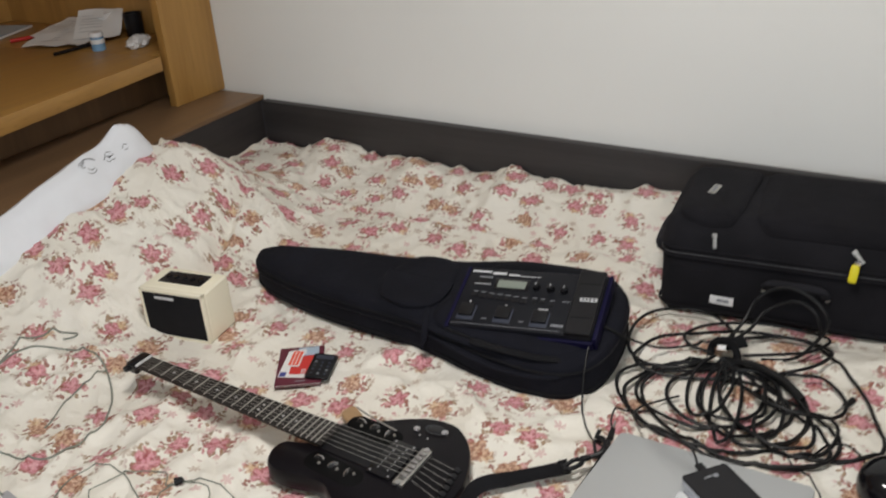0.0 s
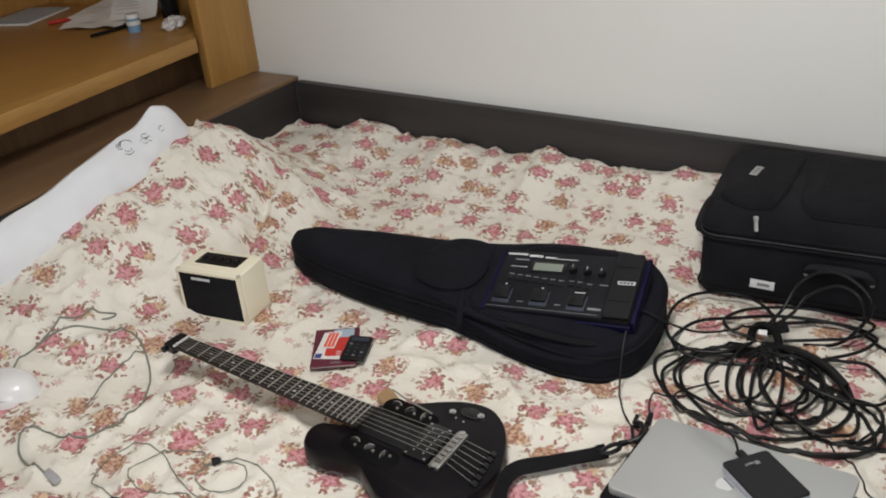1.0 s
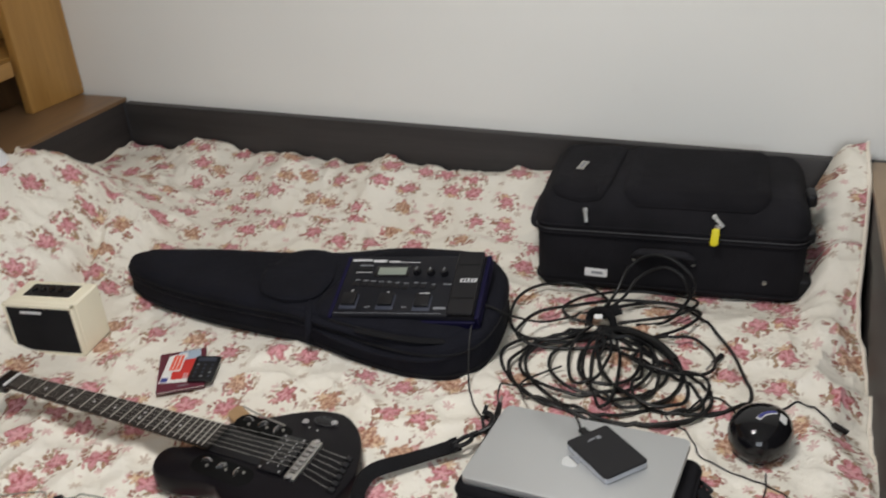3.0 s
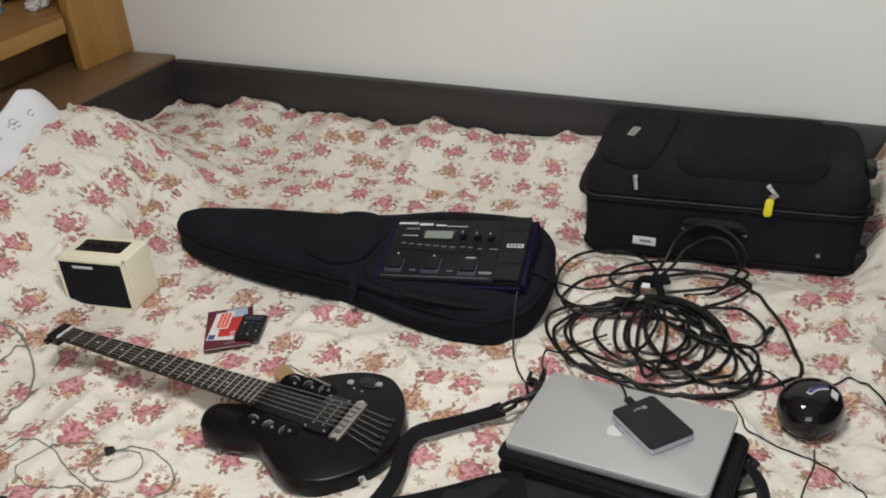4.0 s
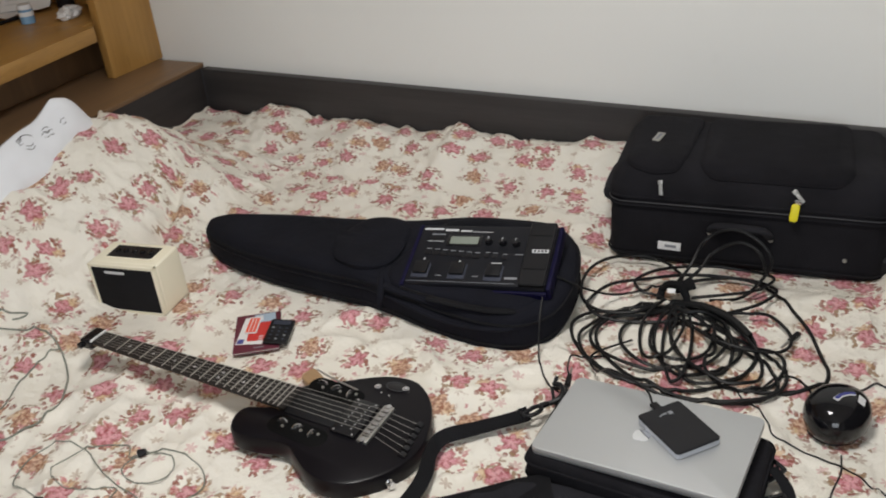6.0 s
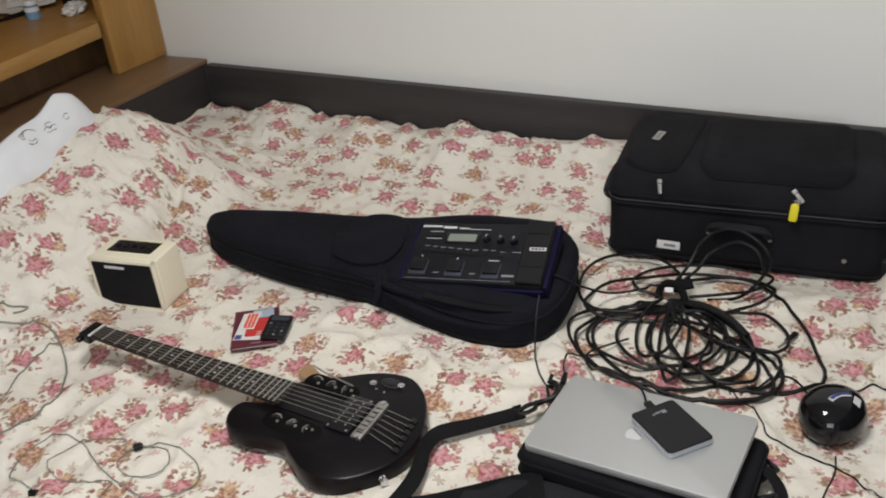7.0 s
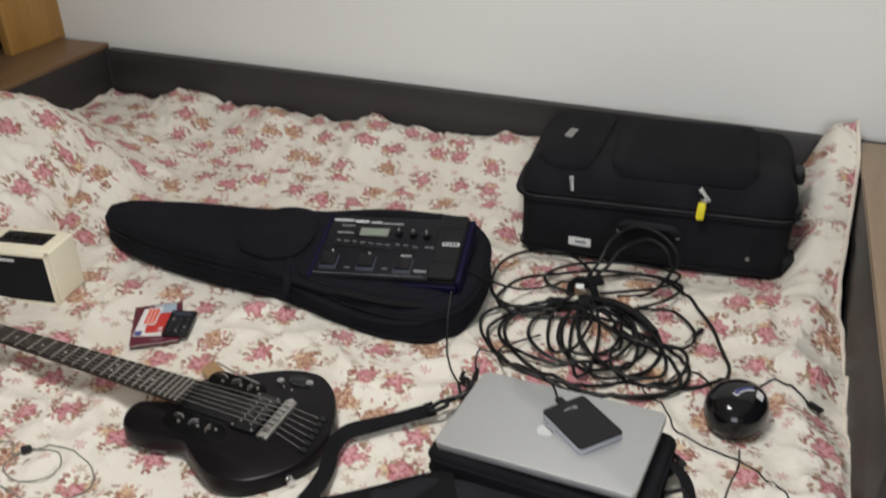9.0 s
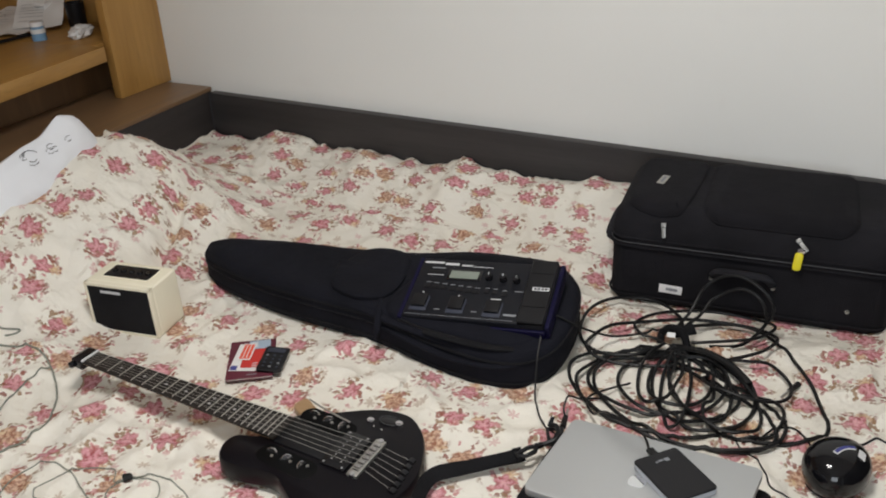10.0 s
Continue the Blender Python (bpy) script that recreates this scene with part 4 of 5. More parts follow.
def make_laptop_bag():
    bag = thing("laptop_bag", (-0.28, 1.052, 0.452), "black padded laptop bag with strap lying under the laptop", "laptop bag", -2)
    soft = lambda x, y: -0.010 * smooth01(-0.05, 0.12, y) + 0.004 * noise.noise(Vector((x * 8, y * 8, 3)))  # noqa: E731
    part("body", pad(rounded(0.360, 0.206, 0.022, 6, (0.003, 0.012)), [(0.016, 0), (0.003, 0.010), (0, 0.030), (0.0, 0.060), (0.003, 0.068), (0.010, 0.073), (0.022, 0.074)], soft), "case", bag)
    for z in (0.026, 0.054):
        part("piping", tube([(x, y, z) for x, y in rounded(0.362, 0.208, 0.022, 6, (0.003, 0.012))], 0.0022, 6, True), "case", bag)
    flap = [(-0.522, 0.884), (-0.490, 0.910), (-0.44, 0.955), (-0.30, 0.965), (-0.13, 0.950), (-0.135, 0.84), (-0.17, 0.765), (-0.30, 0.745), (-0.445, 0.738), (-0.480, 0.800)]
    tilt = lambda x, y: 0.014 * smooth01(0.84, 0.93, y) + 0.004 * noise.noise(Vector((x * 12, y * 12, 1)))  # noqa: E731
    wpart("front_flap", pad([(p.x, p.y) for p in spline([(x, y, 0) for x, y in flap], 4, True)], [(0.003, 0.452), (0.0, 0.457), (0.0, 0.468), (0.003, 0.473), (0.010, 0.475)], tilt), "case_trim", bag, "dark charcoal cloth front flap")
    disc = [(-0.322 + 0.021 * math.cos(a), 0.890 + 0.017 * math.sin(a)) for a in (2 * math.pi * q / 28 for q in range(28))]
    wpart("emblem", pad(disc, [(0, 0.480), (0, 0.4868), (0.0005, 0.4872)]), "label", bag, "round white printed emblem")
    wpart("emblem_core", pad([(-0.322 + (x + 0.322) * 0.42, 0.890 + (y - 0.890) * 0.5) for x, y in disc], [(0, 0.486), (0, 0.4876)]), "case_trim", bag)
    for q, w in enumerate((0.012, 0.009, 0.014)):
        wpart("print_bar", box(w, 0.010, 0.0006, (0, 0, 0), m=pose(-0.284 + 0.017 * q, 0.885, 0.4872, 0, 0, 4)), "label", bag, "white print")
    for x, y, rz in ((0.185, 0.075, -35), (0.205, 0.005, -60), (-0.195, 0.118, 30)):
        buckle = bmesh.new()
        for s in (-1, 1):
            box(0.006, 0.036, 0.007, (s * 0.013, 0, 0), 0.002, m=pose(x, y, 0.028, 12, 0, rz), bm=buckle)
            box(0.030, 0.006, 0.007, (0, s * 0.017, 0), 0.002, m=pose(x, y, 0.028, 12, 0, rz), bm=buckle)
        part("buckle", buckle, "black_plastic", bag)
    loop = spline([(0.188, 0.06, 0.05), (0.215, 0.04, 0.035), (0.225, 0.01, 0.02), (0.205, -0.03, 0.022), (0.185, -0.05, 0.04)], 6)
    part("side_loop", tube(loop, 0.010, 8, flat=0.3), "webbing", bag)

    def ribbon(pts, half, steps=9, twist=()):
        """A flat webbing strap along pts; twist gives the lean of each control point in degrees."""
        line = spline(pts, steps)
        bm = bmesh.new()
        rows = []
        for i, p in enumerate(line):
            d = (line[min(i + 1, len(line) - 1)] - line[max(i - 1, 0)]).normalized()
            side = d.cross((0, 0, 1)).normalized()
            k = min(i / steps, len(twist) - 1.001) if twist else 0
            a = radians(twist[int(k)] + (twist[int(k) + 1] - twist[int(k)]) * (k - int(k))) if twist else 0
            across = math.cos(a) * side + math.sin(a) * side.cross(d)
            up = across.cross(d)
            rows.append([bm.verts.new(p + half * s * across + 0.0022 * t * up) for s, t in ((-1, -1), (1, -1), (1, 1), (-1, 1))])
        for u, v in zip(rows, rows[1:]):
            for j in range(4):
                bm.faces.new((u[j], u[(j + 1) % 4], v[(j + 1) % 4], v[j]))
        bm.faces.new(rows[0][::-1])
        bm.faces.new(rows[-1])
        return bm

    run = lay([Vector(p) for p in ((-0.506, 1.110, 0.482), (-0.517, 1.099, 0.480), (-0.540, 1.080, 0.478), (-0.580, 1.045, 0.476), (-0.624, 1.003, 0.476), (-0.626, 0.958, 0.480), (-0.612, 0.913, 0.482), (-0.606, 0.874, 0.482), (-0.612, 0.835, 0.476), (-0.618, 0.805, 0.468))], 0.016)
    wpart("strap", ribbon(run, 0.0132, 9, (35, 15, 8, 12, 42, 55, 35, 15, 5, 0)), "webbing", bag)
    run = lay([Vector(p) for p in ((-0.628, 0.792, 0.464), (-0.598, 0.813, 0.466), (-0.553, 0.841, 0.470), (-0.501, 0.880, 0.476), (-0.442, 0.922, 0.484), (-0.40, 0.945, 0.490))], 0.012)
    wpart("strap_pad", ribbon(run, 0.033, 9), "webbing", bag, "wide padded shoulder strap section")
    wpart("strap_slider", box(0.034, 0.010, 0.008, (0, 0, 0), 0.002, m=pose(-0.514, 1.103, 0.478, 0, -10, -48)), "black_plastic", bag)
    clip = bmesh.new()
    tube(spline([(-0.512, 1.098, 0.484), (-0.503, 1.118, 0.488), (-0.491, 1.127, 0.490), (-0.486, 1.118, 0.489), (-0.497, 1.102, 0.486)], 5, True), 0.0042, 7, True, bm=clip)
    wpart("strap_clip", clip, "black_plastic", bag)
    wpart("swivel", cyl(0.0065, 0.016, (0, 0, 0), 0.005, 14, 0.001, m=pose(-0.490, 1.128, 0.489, 0, 82, 40)), "black_gloss", bag)
    wpart("strap_hook", tube(spline([(-0.478, 1.138, 0.491), (-0.464, 1.150, 0.496), (-0.462, 1.166, 0.502), (-0.470, 1.178, 0.505), (-0.482, 1.180, 0.503)], 6), 0.0048, 8), "black_plastic", bag)
    wpart("hook_gate", tube([(-0.484, 1.178, 0.500), (-0.482, 1.192, 0.512)], 0.0040, 8), "black_plastic", bag)


make_laptop_bag()


# ---- passport and cards ----
def make_papers():
    p = thing("passport", (-1.1631, 1.1646, 0.4585), "burgundy passport booklet lying on the duvet", "passport", 34.5)
    part("back_cover", box(0.098, 0.143, 0.0014, (0, 0, 0), 0.0006), "burgundy", p)
    part("pages", box(0.095, 0.140, 0.0034, (0.0005, 0, 0.0014), 0.0004), "paper", p, "white pages")
    part("front_cover", box(0.098, 0.143, 0.0014, (0, 0, 0.0048), 0.0006), "burgundy", p)
    part("crest", box(0.022, 0.003, 0.0004, (0.005, -0.060, 0.0062)), "print_dim", p)
    m = p.matrix_world
    t = thing("paper_ticket", (0, 0, 0), "white printed paper ticket with blue corner mark", "ticket", m=m @ pose(-0.008, 0.004, 0.0064, 0, 0, -10))
    part("sheet", box(0.058, 0.100, 0.0008, (0, 0, 0)), "paper", t)
    part("mark", box(0.014, 0.016, 0.0003, (-0.020, -0.040, 0.0008)), "navy", t, "blue printed mark")
    r = thing("red_card", (0, 0, 0), "glossy red plastic card", "card", m=m @ pose(0.006, -0.002, 0.0074, 0, 0, -6))
    part("card", pad(rounded(0.048, 0.070, 0.004), [(0, 0), (0, 0.0009)]), "red", r)
    for k in range(3):
        part("print", box(0.010, 0.003, 0.0003, (0.006, -0.020 - 0.008 * k, 0.0009)), "print", r)
    b = thing("blue_card", (0, 0, 0), "pale blue printed card", "card", m=m @ pose(0.016, 0.048, 0.0085, 0, 0, 2))
    part("card", pad(rounded(0.046, 0.032, 0.003), [(0, 0), (0, 0.0008)]), "blue_card", b)
    part("picture", box(0.016, 0.02, 0.0003, (-0.012, 0, 0.0008)), "print", b)
    s = thing("striped_card", (0, 0, 0), "orange-red card with white border and stripes", "card", m=m @ pose(-0.010, 0.022, 0.0095, 0, 0, -10))
    part("border", pad(rounded(0.028, 0.062, 0.003), [(0, 0), (0, 0.0008)]), "paper", s)
    part("field", box(0.022, 0.054, 0.0003, (0, 0, 0.0008)), "orange_red", s)
    for k in range(2):
        part("stripe", box(0.0018, 0.048, 0.0002, (-0.0040 + 0.008 * k, 0, 0.0011)), "paper", s)
    c = thing("calculator", (0, 0, 0), "small black pocket calculator with keypad", "calculator", m=pose(-1.112, 1.176, 0.4665, 0, 5, 22))
    part("case", pad(rounded(0.052, 0.088, 0.005), [(0.001, 0), (0, 0.001), (0, 0.005), (0.0015, 0.006)]), "black_plastic", c)
    part("display", box(0.038, 0.014, 0.0006, (0, 0.030, 0.006)), "fx_step", c, "dull grey display")
    for i in range(3):
        for j in range(4):
            part("key", box(0.0055, 0.0045, 0.0014, (-0.015 + 0.015 * i, 0.010 - 0.0135 * j, 0.006), 0.0005), "fx_step" if (i + j) % 4 else "print_dim", c)


make_papers()


# ---- electric travel guitar ----
def make_guitar():
    g = thing("electric_guitar", (0, 0, 0), "small satin black headless electric guitar lying on its back", "guitar", m=pose(-0.851, 0.9516, 0.458, 0, 2.4, 0))
    ctrl = [(-0.080, 0.045), (-0.048, 0.078), (-0.015, 0.097), (0.029, 0.129), (0.072, 0.150), (0.117, 0.153), (0.152, 0.132), (0.178, 0.100), (0.198, 0.059), (0.208, 0.017), (0.207, -0.028), (0.192, -0.070),
            (0.163, -0.108), (0.134, -0.130), (0.095, -0.139), (0.056, -0.132), (0.018, -0.110), (-0.009, -0.094), (-0.044, -0.095), (-0.087, -0.104), (-0.118, -0.103), (-0.136, -0.089), (-0.145, -0.061), (-0.135, -0.036), (-0.095, -0.016)]
    line = [(p.x, p.y) for p in spline([(x, y, 0) for x, y in ctrl], 5, True)]
    H = 0.043
    part("body", pad(line, [(0.008, 0), (0.002, 0.003), (0, 0.008), (0, H - 0.007), (0.0022, H - 0.002), (0.006, H)]), "guitar", g)
    # wooden arm rest showing past the far edge
    arm = spline([(-0.112, 0.099, 0), (-0.114, 0.119, 0), (-0.105, 0.132, 0), (-0.090, 0.126, 0), (-0.062, 0.109, 0), (-0.05, 0.092, 0), (-0.08, 0.084, 0)], 5, True)
    part("arm_rest", pad([(p.x, p.y) for p in arm], [(0.002, 0.002), (0, 0.004), (0, 0.016), (0.002, 0.018)]), "maple", g, "bare maple arm rest")
    # neck from heel to nut, rising slightly
    nx0, nx1, yc = -0.06, -0.552, 0.006
    ny = lambda x: yc - 0.004 * (x - nx0) / (nx1 - nx0)  # noqa: E731
    hw = lambda x: 0.0325 - 0.0120 * (x - nx0) / (nx1 - nx0)  # noqa: E731
    nz = H + 0.004

    def plank(x0, x1, z0, z1, shrink=0.0):
        bm = bmesh.new()
        v = [bm.verts.new((x, ny(x) + s * (hw(x) - (shrink if z == z0 else 0)), z)) for z in (z0, z1) for x, s in ((x0, 1), (x1, 1), (x1, -1), (x0, -1))]
        for f in ((3, 2, 1, 0), (4, 5, 6, 7), (0, 1, 5, 4), (1, 2, 6, 5), (2, 3, 7, 6), (3, 0, 4, 7)):
            bm.faces.new([v[k] for k in f])
        bmesh.ops.bevel(bm, geom=bm.edges[:], offset=0.0012, segments=2, affect="EDGES")
        return bm

    part("neck", plank(-0.072, nx1, nz - 0.015, nz, 0.0180), "maple", g, "bare maple neck")
    part("fretboard", plank(-0.062, nx1 + 0.004, nz + 0.0003, nz + 0.0065), "fretboard", g, "dark rosewood fretboard")
    top = nz + 0.0065
    scale = 0.663
    bridge_x = nx1 + scale
    for k in range(1, 23):
        x = nx1 + scale * (1 - 2 ** (-k / 12))
        if x > -0.066:
            break
        part("fret", box(0.0019, 2 * hw(x) - 0.002, 0.0016, (x, ny(x), top - 0.0002), 0.0005), "fret", g)
    for k in (3, 5, 7, 9, 12, 15, 17):
        x = nx1 + scale * (1 - (2 ** (-k / 12) + 2 ** (-(k - 1) / 12)) / 2)
        for s in ((-0.008, 0.008) if k == 12 else (0,)):
            part("inlay", cyl(0.0028, 0.0008, (x, ny(x) + s, top - 0.0003)), "label", g)
    head = bmesh.new()
    box(0.030, 0.050, 0.022, (nx1 - 0.012, ny(nx1), nz - 0.014), 0.005, 3, bm=head)
    box(0.012, 0.056, 0.012, (nx1 - 0.022, ny(nx1) - 0.006, nz - 0.010), 0.004, 3, bm=head)
    part("head_piece", head, "black_gloss", g)
    part("nut", box(0.004, 0.044, 0.004, (nx1 + 0.002, ny(nx1), top - 0.001), 0.0008), "label", g)
    for k in range(6):
        part("string_lock", cyl(0.0024, 0.008, (nx1 - 0.028, ny(nx1) - 0.018 + 0.0072 * k, nz - 0.002), seg=10), "steel", g)
    # cover plate, tuner wells, pickups
    def well(cx, cy, sx, sy, rz):
        b = part("tuner_well", pad(rounded(sx, sy, min(sx, sy) * 0.48, 6), [(0, 0), (0.0, 0.0006), (0.0015, 0.0012)]), "well", g)
        b.matrix_local = pose(cx, cy, H - 0.0002, 0, 0, rz)
        for k in range(3):
            tuner = bmesh.new()
            mm = pose(-sx * 0.30 + k * sx * 0.27, 0.005, -0.0005, 0, 0, 12 + 36 * k)
            half = [(0.0112 * math.cos(a), 0.0092 * math.sin(a)) for a in (math.pi * q / 10 for q in range(11))]
            merge(tuner, pad(half, [(0.0005, -0.0018), (0, -0.001), (0, 0.001), (0.0005, 0.0018)]))
            bmesh.ops.transform(tuner, matrix=mm @ pose(0, 0, 0.0005, 74, 0, 0), verts=tuner.verts)
            part("tuner", tuner, "chrome", b, "chrome half-moon tuner")
            part("post", cyl(0.0030, 0.0032, (0.005, -0.010, 0.0008), 0.0026, 12, m=mm), "steel", b)

    well(-0.012, -0.056, 0.124, 0.046, -4)
    well(-0.006, 0.064, 0.120, 0.044, -4)
    part("cover_plate", box(0.110, 0.062, 0.0022, (-0.010, 0.006, H - 0.0002), 0.001), "black_plastic", g)
    part("pickup", box(0.050, 0.094, 0.006, (0.068, 0.012, H - 0.0004), 0.002), "black_gloss", g)
    for i in range(2):
        for k in range(6):
            part("pole_piece", cyl(0.0018, 0.0008, (0.058 + 0.02 * i, -0.018 + 0.0122 * k, H + 0.0055), seg=10), "chrome", g)
    for x, y in ((0.049, -0.030), (0.049, 0.054), (0.087, -0.030), (0.087, 0.054)):
        part("screw", cyl(0.0022, 0.001, (x, y, H + 0.0052), seg=10), "chrome", g)
    bx = bridge_x
    part("bridge_plate", box(0.021, 0.100, 0.007, (bx, 0.012, H), 0.002), "steel", g, "worn steel bridge")
    for k in range(6):
        part("saddle", box(0.013, 0.0062, 0.005, (bx + 0.001 * (k % 3), -0.018 + 0.0122 * k, H + 0.007), 0.001), "chrome", g)
    for k in range(7):
        part("bridge_slot", box(0.012, 0.0022, 0.0008, (bx, -0.0241 + 0.0122 * k, H + 0.0066)), "well", g)
    for y in (-0.035, 0.059):
        part("bridge_post", cyl(0.0055, 0.009, (bx, y, H), seg=16, bevel=0.001), "chrome", g)
    for k in range(6):
        y0, y1 = ny(nx1) - 0.0160 + 0.0064 * k, -0.018 + 0.0122 * k
        pts = [(nx1 + 0.002, y0, top + 0.0025), (bx, y1, H + 0.0125), (0.182, -0.032 + 0.0150 * k, H + 0.003)]
        part("string", tube(pts, 0.00048, 5), "string_wire", g)
    for k in range(6):
        part("tail_roller", cyl(0.0075, 0.0105, (0, 0, -0.005), seg=14, bevel=0.001, m=pose(0.190 - 0.0016 * k, -0.034 + 0.0155 * k, H - 0.001, 90, 0, -6)), "black_gloss", g)
    part("tail_block", box(0.022, 0.098, 0.020, (0.192, 0.006, H - 0.026), 0.004, 2), "black_plastic", g)
    for x, y in ((0.062, 0.103), (0.114, 0.118)):
        k = part("control_knob", cyl(0.0074, 0.008, (x, y, H), 0.0062, 20, 0.0022), "chrome", g, "chrome control knob")
    part("jack_plate", pad([(p[0], p[1]) for p in rounded(0.040, 0.024, 0.0115)], [(0, 0), (0, 0.0012), (0.002, 0.002)]), "black_gloss", g).matrix_local = pose(0.093, 0.120, H - 0.0002, 0, 0, 4)
    ring = [(0.021 * math.cos(a), 0.012 * math.sin(a), 0.0022) for a in (2 * math.pi * q / 28 for q in range(28))]
    part("jack_ring", tube(ring, 0.0008, 6, True), "zip_grey", g).matrix_local = pose(0.093, 0.120, H - 0.0002, 0, 0, 4)
    for x, y in ((0.074, 0.094), (0.092, 0.092)):
        part("screw", cyl(0.002, 0.0016, (x, y, H), seg=10), "chrome", g)
    pin = bmesh.new()
    mm = pose(0.186, -0.079, 0.024, 0, 90, -32)
    cyl(0.0035, 0.014, (0, 0, 0), bm=pin, m=mm)
    cyl(0.0075, 0.004, (0, 0, 0.012), 0.0065, 16, 0.001, bm=pin, m=mm)
    cyl(0.0062, 0.003, (0, 0, 0), bm=pin, m=mm)
    part("strap_pin", pin, "chrome", g, "chrome strap pin")
    rail = spline([(-0.075, 0.103, H + 0.002), (-0.03, 0.090, H + 0.004), (0.03, 0.082, H + 0.002)], 6)
    part("rest_rail", tube(rail, 0.0018, 6), "steel", g)


make_guitar()


# ---- cables ----
def make_cables():
    rnd = random.Random(11)
    coil = thing("coiled_cables", (-0.29, 1.52, 0.452), "tangled coil of black instrument cables with a cable tie", "cables")

    def tangle(rings, r, z0):
        """One cable that runs through a chain of uneven loops: centre, half width and half depth as vectors."""
        pts, n, knot = [], 14, Vector((-0.365, 1.575))
        for k, (cx, cy, ux, uy, vx, vy) in enumerate(rings):
            c0, u, v = Vector((cx, cy)), Vector((ux, uy)), Vector((vx, vy))
            a0 = min((0.1745 * q for q in range(36)), key=lambda a: (c0 + math.cos(a) * u + math.sin(a) * v - knot).length)
            for i in range(n):
                a = a0 + 2 * math.pi * (i + 0.3) / n
                w = 1 + 0.035 * math.sin(2 * a + k * 1.7) + rnd.uniform(-0.018, 0.018)
                c, d = w * math.cos(a), w * math.sin(a)
                z = z0 + 0.003 * k + 0.009 * (1 + math.sin(a * 2 + k * 2.1)) * rnd.uniform(0.4, 1.0)
                pts.append((cx + c * ux + d * vx, cy + c * uy + d * vy, z))
        return lay(spline(pts, 6), r)

    def run(rings, r, z0):
        line = tangle(rings, r, z0)
        wpart("cable", tube(line, r, 7), "rubber", coil)

    run(((-0.327, 1.393, 0.185, 0.022, 0.087, -0.123), (-0.337, 1.422, 0.156, 0.052, 0.054, -0.135), (-0.347, 1.429, 0.145, 0.028, 0.041, -0.103), (-0.465, 1.615, 0.100, 0.060, 0.034, -0.111)), 0.0037, 0.456)
    run(((-0.290, 1.397, 0.174, 0.022, 0.062, -0.121), (-0.330, 1.446, 0.093, 0.044, 0.032, -0.102), (-0.315, 1.460, 0.058, 0.027, 0.021, -0.093), (-0.348, 1.589, 0.183, 0.099, 0.032, -0.078)), 0.0037, 0.459)
    run(((-0.268, 1.444, 0.093, 0.024, 0.033, -0.118), (-0.184, 1.397, 0.068, 0.011, 0.004, -0.074), (-0.197, 1.503, 0.083, 0.005, 0.007, -0.065), (-0.318, 1.665, 0.140, 0.061, 0.020, -0.060)), 0.0035, 0.460)
    run(((-0.318, 1.432, 0.026, 0.012, 0.022, -0.128), (-0.278, 1.452, 0.052, 0.020, 0.046, -0.100), (-0.245, 1.430, 0.078, 0.015, 0.060, -0.104), (-0.355, 1.455, 0.040, 0.020, 0.012, -0.098)), 0.0036, 0.464)
    outer = [(-0.600, 1.415, 0.580), (-0.570, 1.435, 0.568), (-0.523, 1.462, 0.535), (-0.480, 1.530, 0.487), (-0.430, 1.595, 0.470), (-0.375, 1.640, 0.474), (-0.350, 1.615, 0.482)]
    wpart("cable", tube(lay(spline(outer, 8), 0.0026), 0.0026, 7), "rubber", coil)
    for dx, dz, dy in ((0.0, 0.0, 0.0), (0.020, -0.022, -0.012)):
        arch = [(-0.375, 1.585, 0.482), (-0.350 + dx, 1.66 + dy, 0.505), (-0.328 + dx, 1.705 + dy, 0.555 + dz), (-0.278 + dx, 1.715 + dy, 0.585 + dz), (-0.223 + dx * 0.4, 1.712 + dy, 0.572 + dz), (-0.186 - dx * 0.5, 1.705 + dy, 0.53 + dz), (-0.205, 1.69, 0.48), (-0.235, 1.64, 0.464), (-0.29, 1.60, 0.47)]
        wpart("cable", tube(spline(arch, 8), 0.0037, 7), "rubber", coil)
    right = [(-0.36, 1.65, 0.472), (-0.263, 1.718, 0.463), (-0.181, 1.694, 0.462), (-0.098, 1.586, 0.462), (-0.060, 1.498, 0.462), (-0.038, 1.433, 0.462), (-0.045, 1.385, 0.462), (-0.095, 1.346, 0.463), (-0.17, 1.326, 0.464)]
    wpart("cable", tube(lay(spline(right, 8), 0.0037), 0.0037, 7), "rubber", coil)
    tie = bmesh.new()
    tube(spline([(-0.392, 1.60, 0.475), (-0.372, 1.588, 0.502), (-0.345, 1.575, 0.505), (-0.33, 1.56, 0.48), (-0.352, 1.552, 0.462), (-0.385, 1.575, 0.460)], 6, True), 0.0085, 8, True, bm=tie)
    wpart("cable_tie", tie, "webbing", coil, "black hook-and-loop tie")
    wpart("tie_end", box(0.045, 0.026, 0.008, (0, 0, 0), 0.003, m=pose(-0.345, 1.60, 0.492, 18, -10, 30)), "webbing", coil)
    wpart("tie_label", box(0.017, 0.011, 0.002, (0, 0, 0), 0.0005, m=pose(-0.362, 1.553, 0.507, 30, 0, 10)), "label", coil, "small white label")
    wpart("cable_strand", tube(spline([(-0.36, 1.56, 0.475), (-0.29, 1.545, 0.49), (-0.23, 1.52, 0.487), (-0.19, 1.49, 0.476)], 6), 0.009, 8, flat=0.7), "rubber", coil)

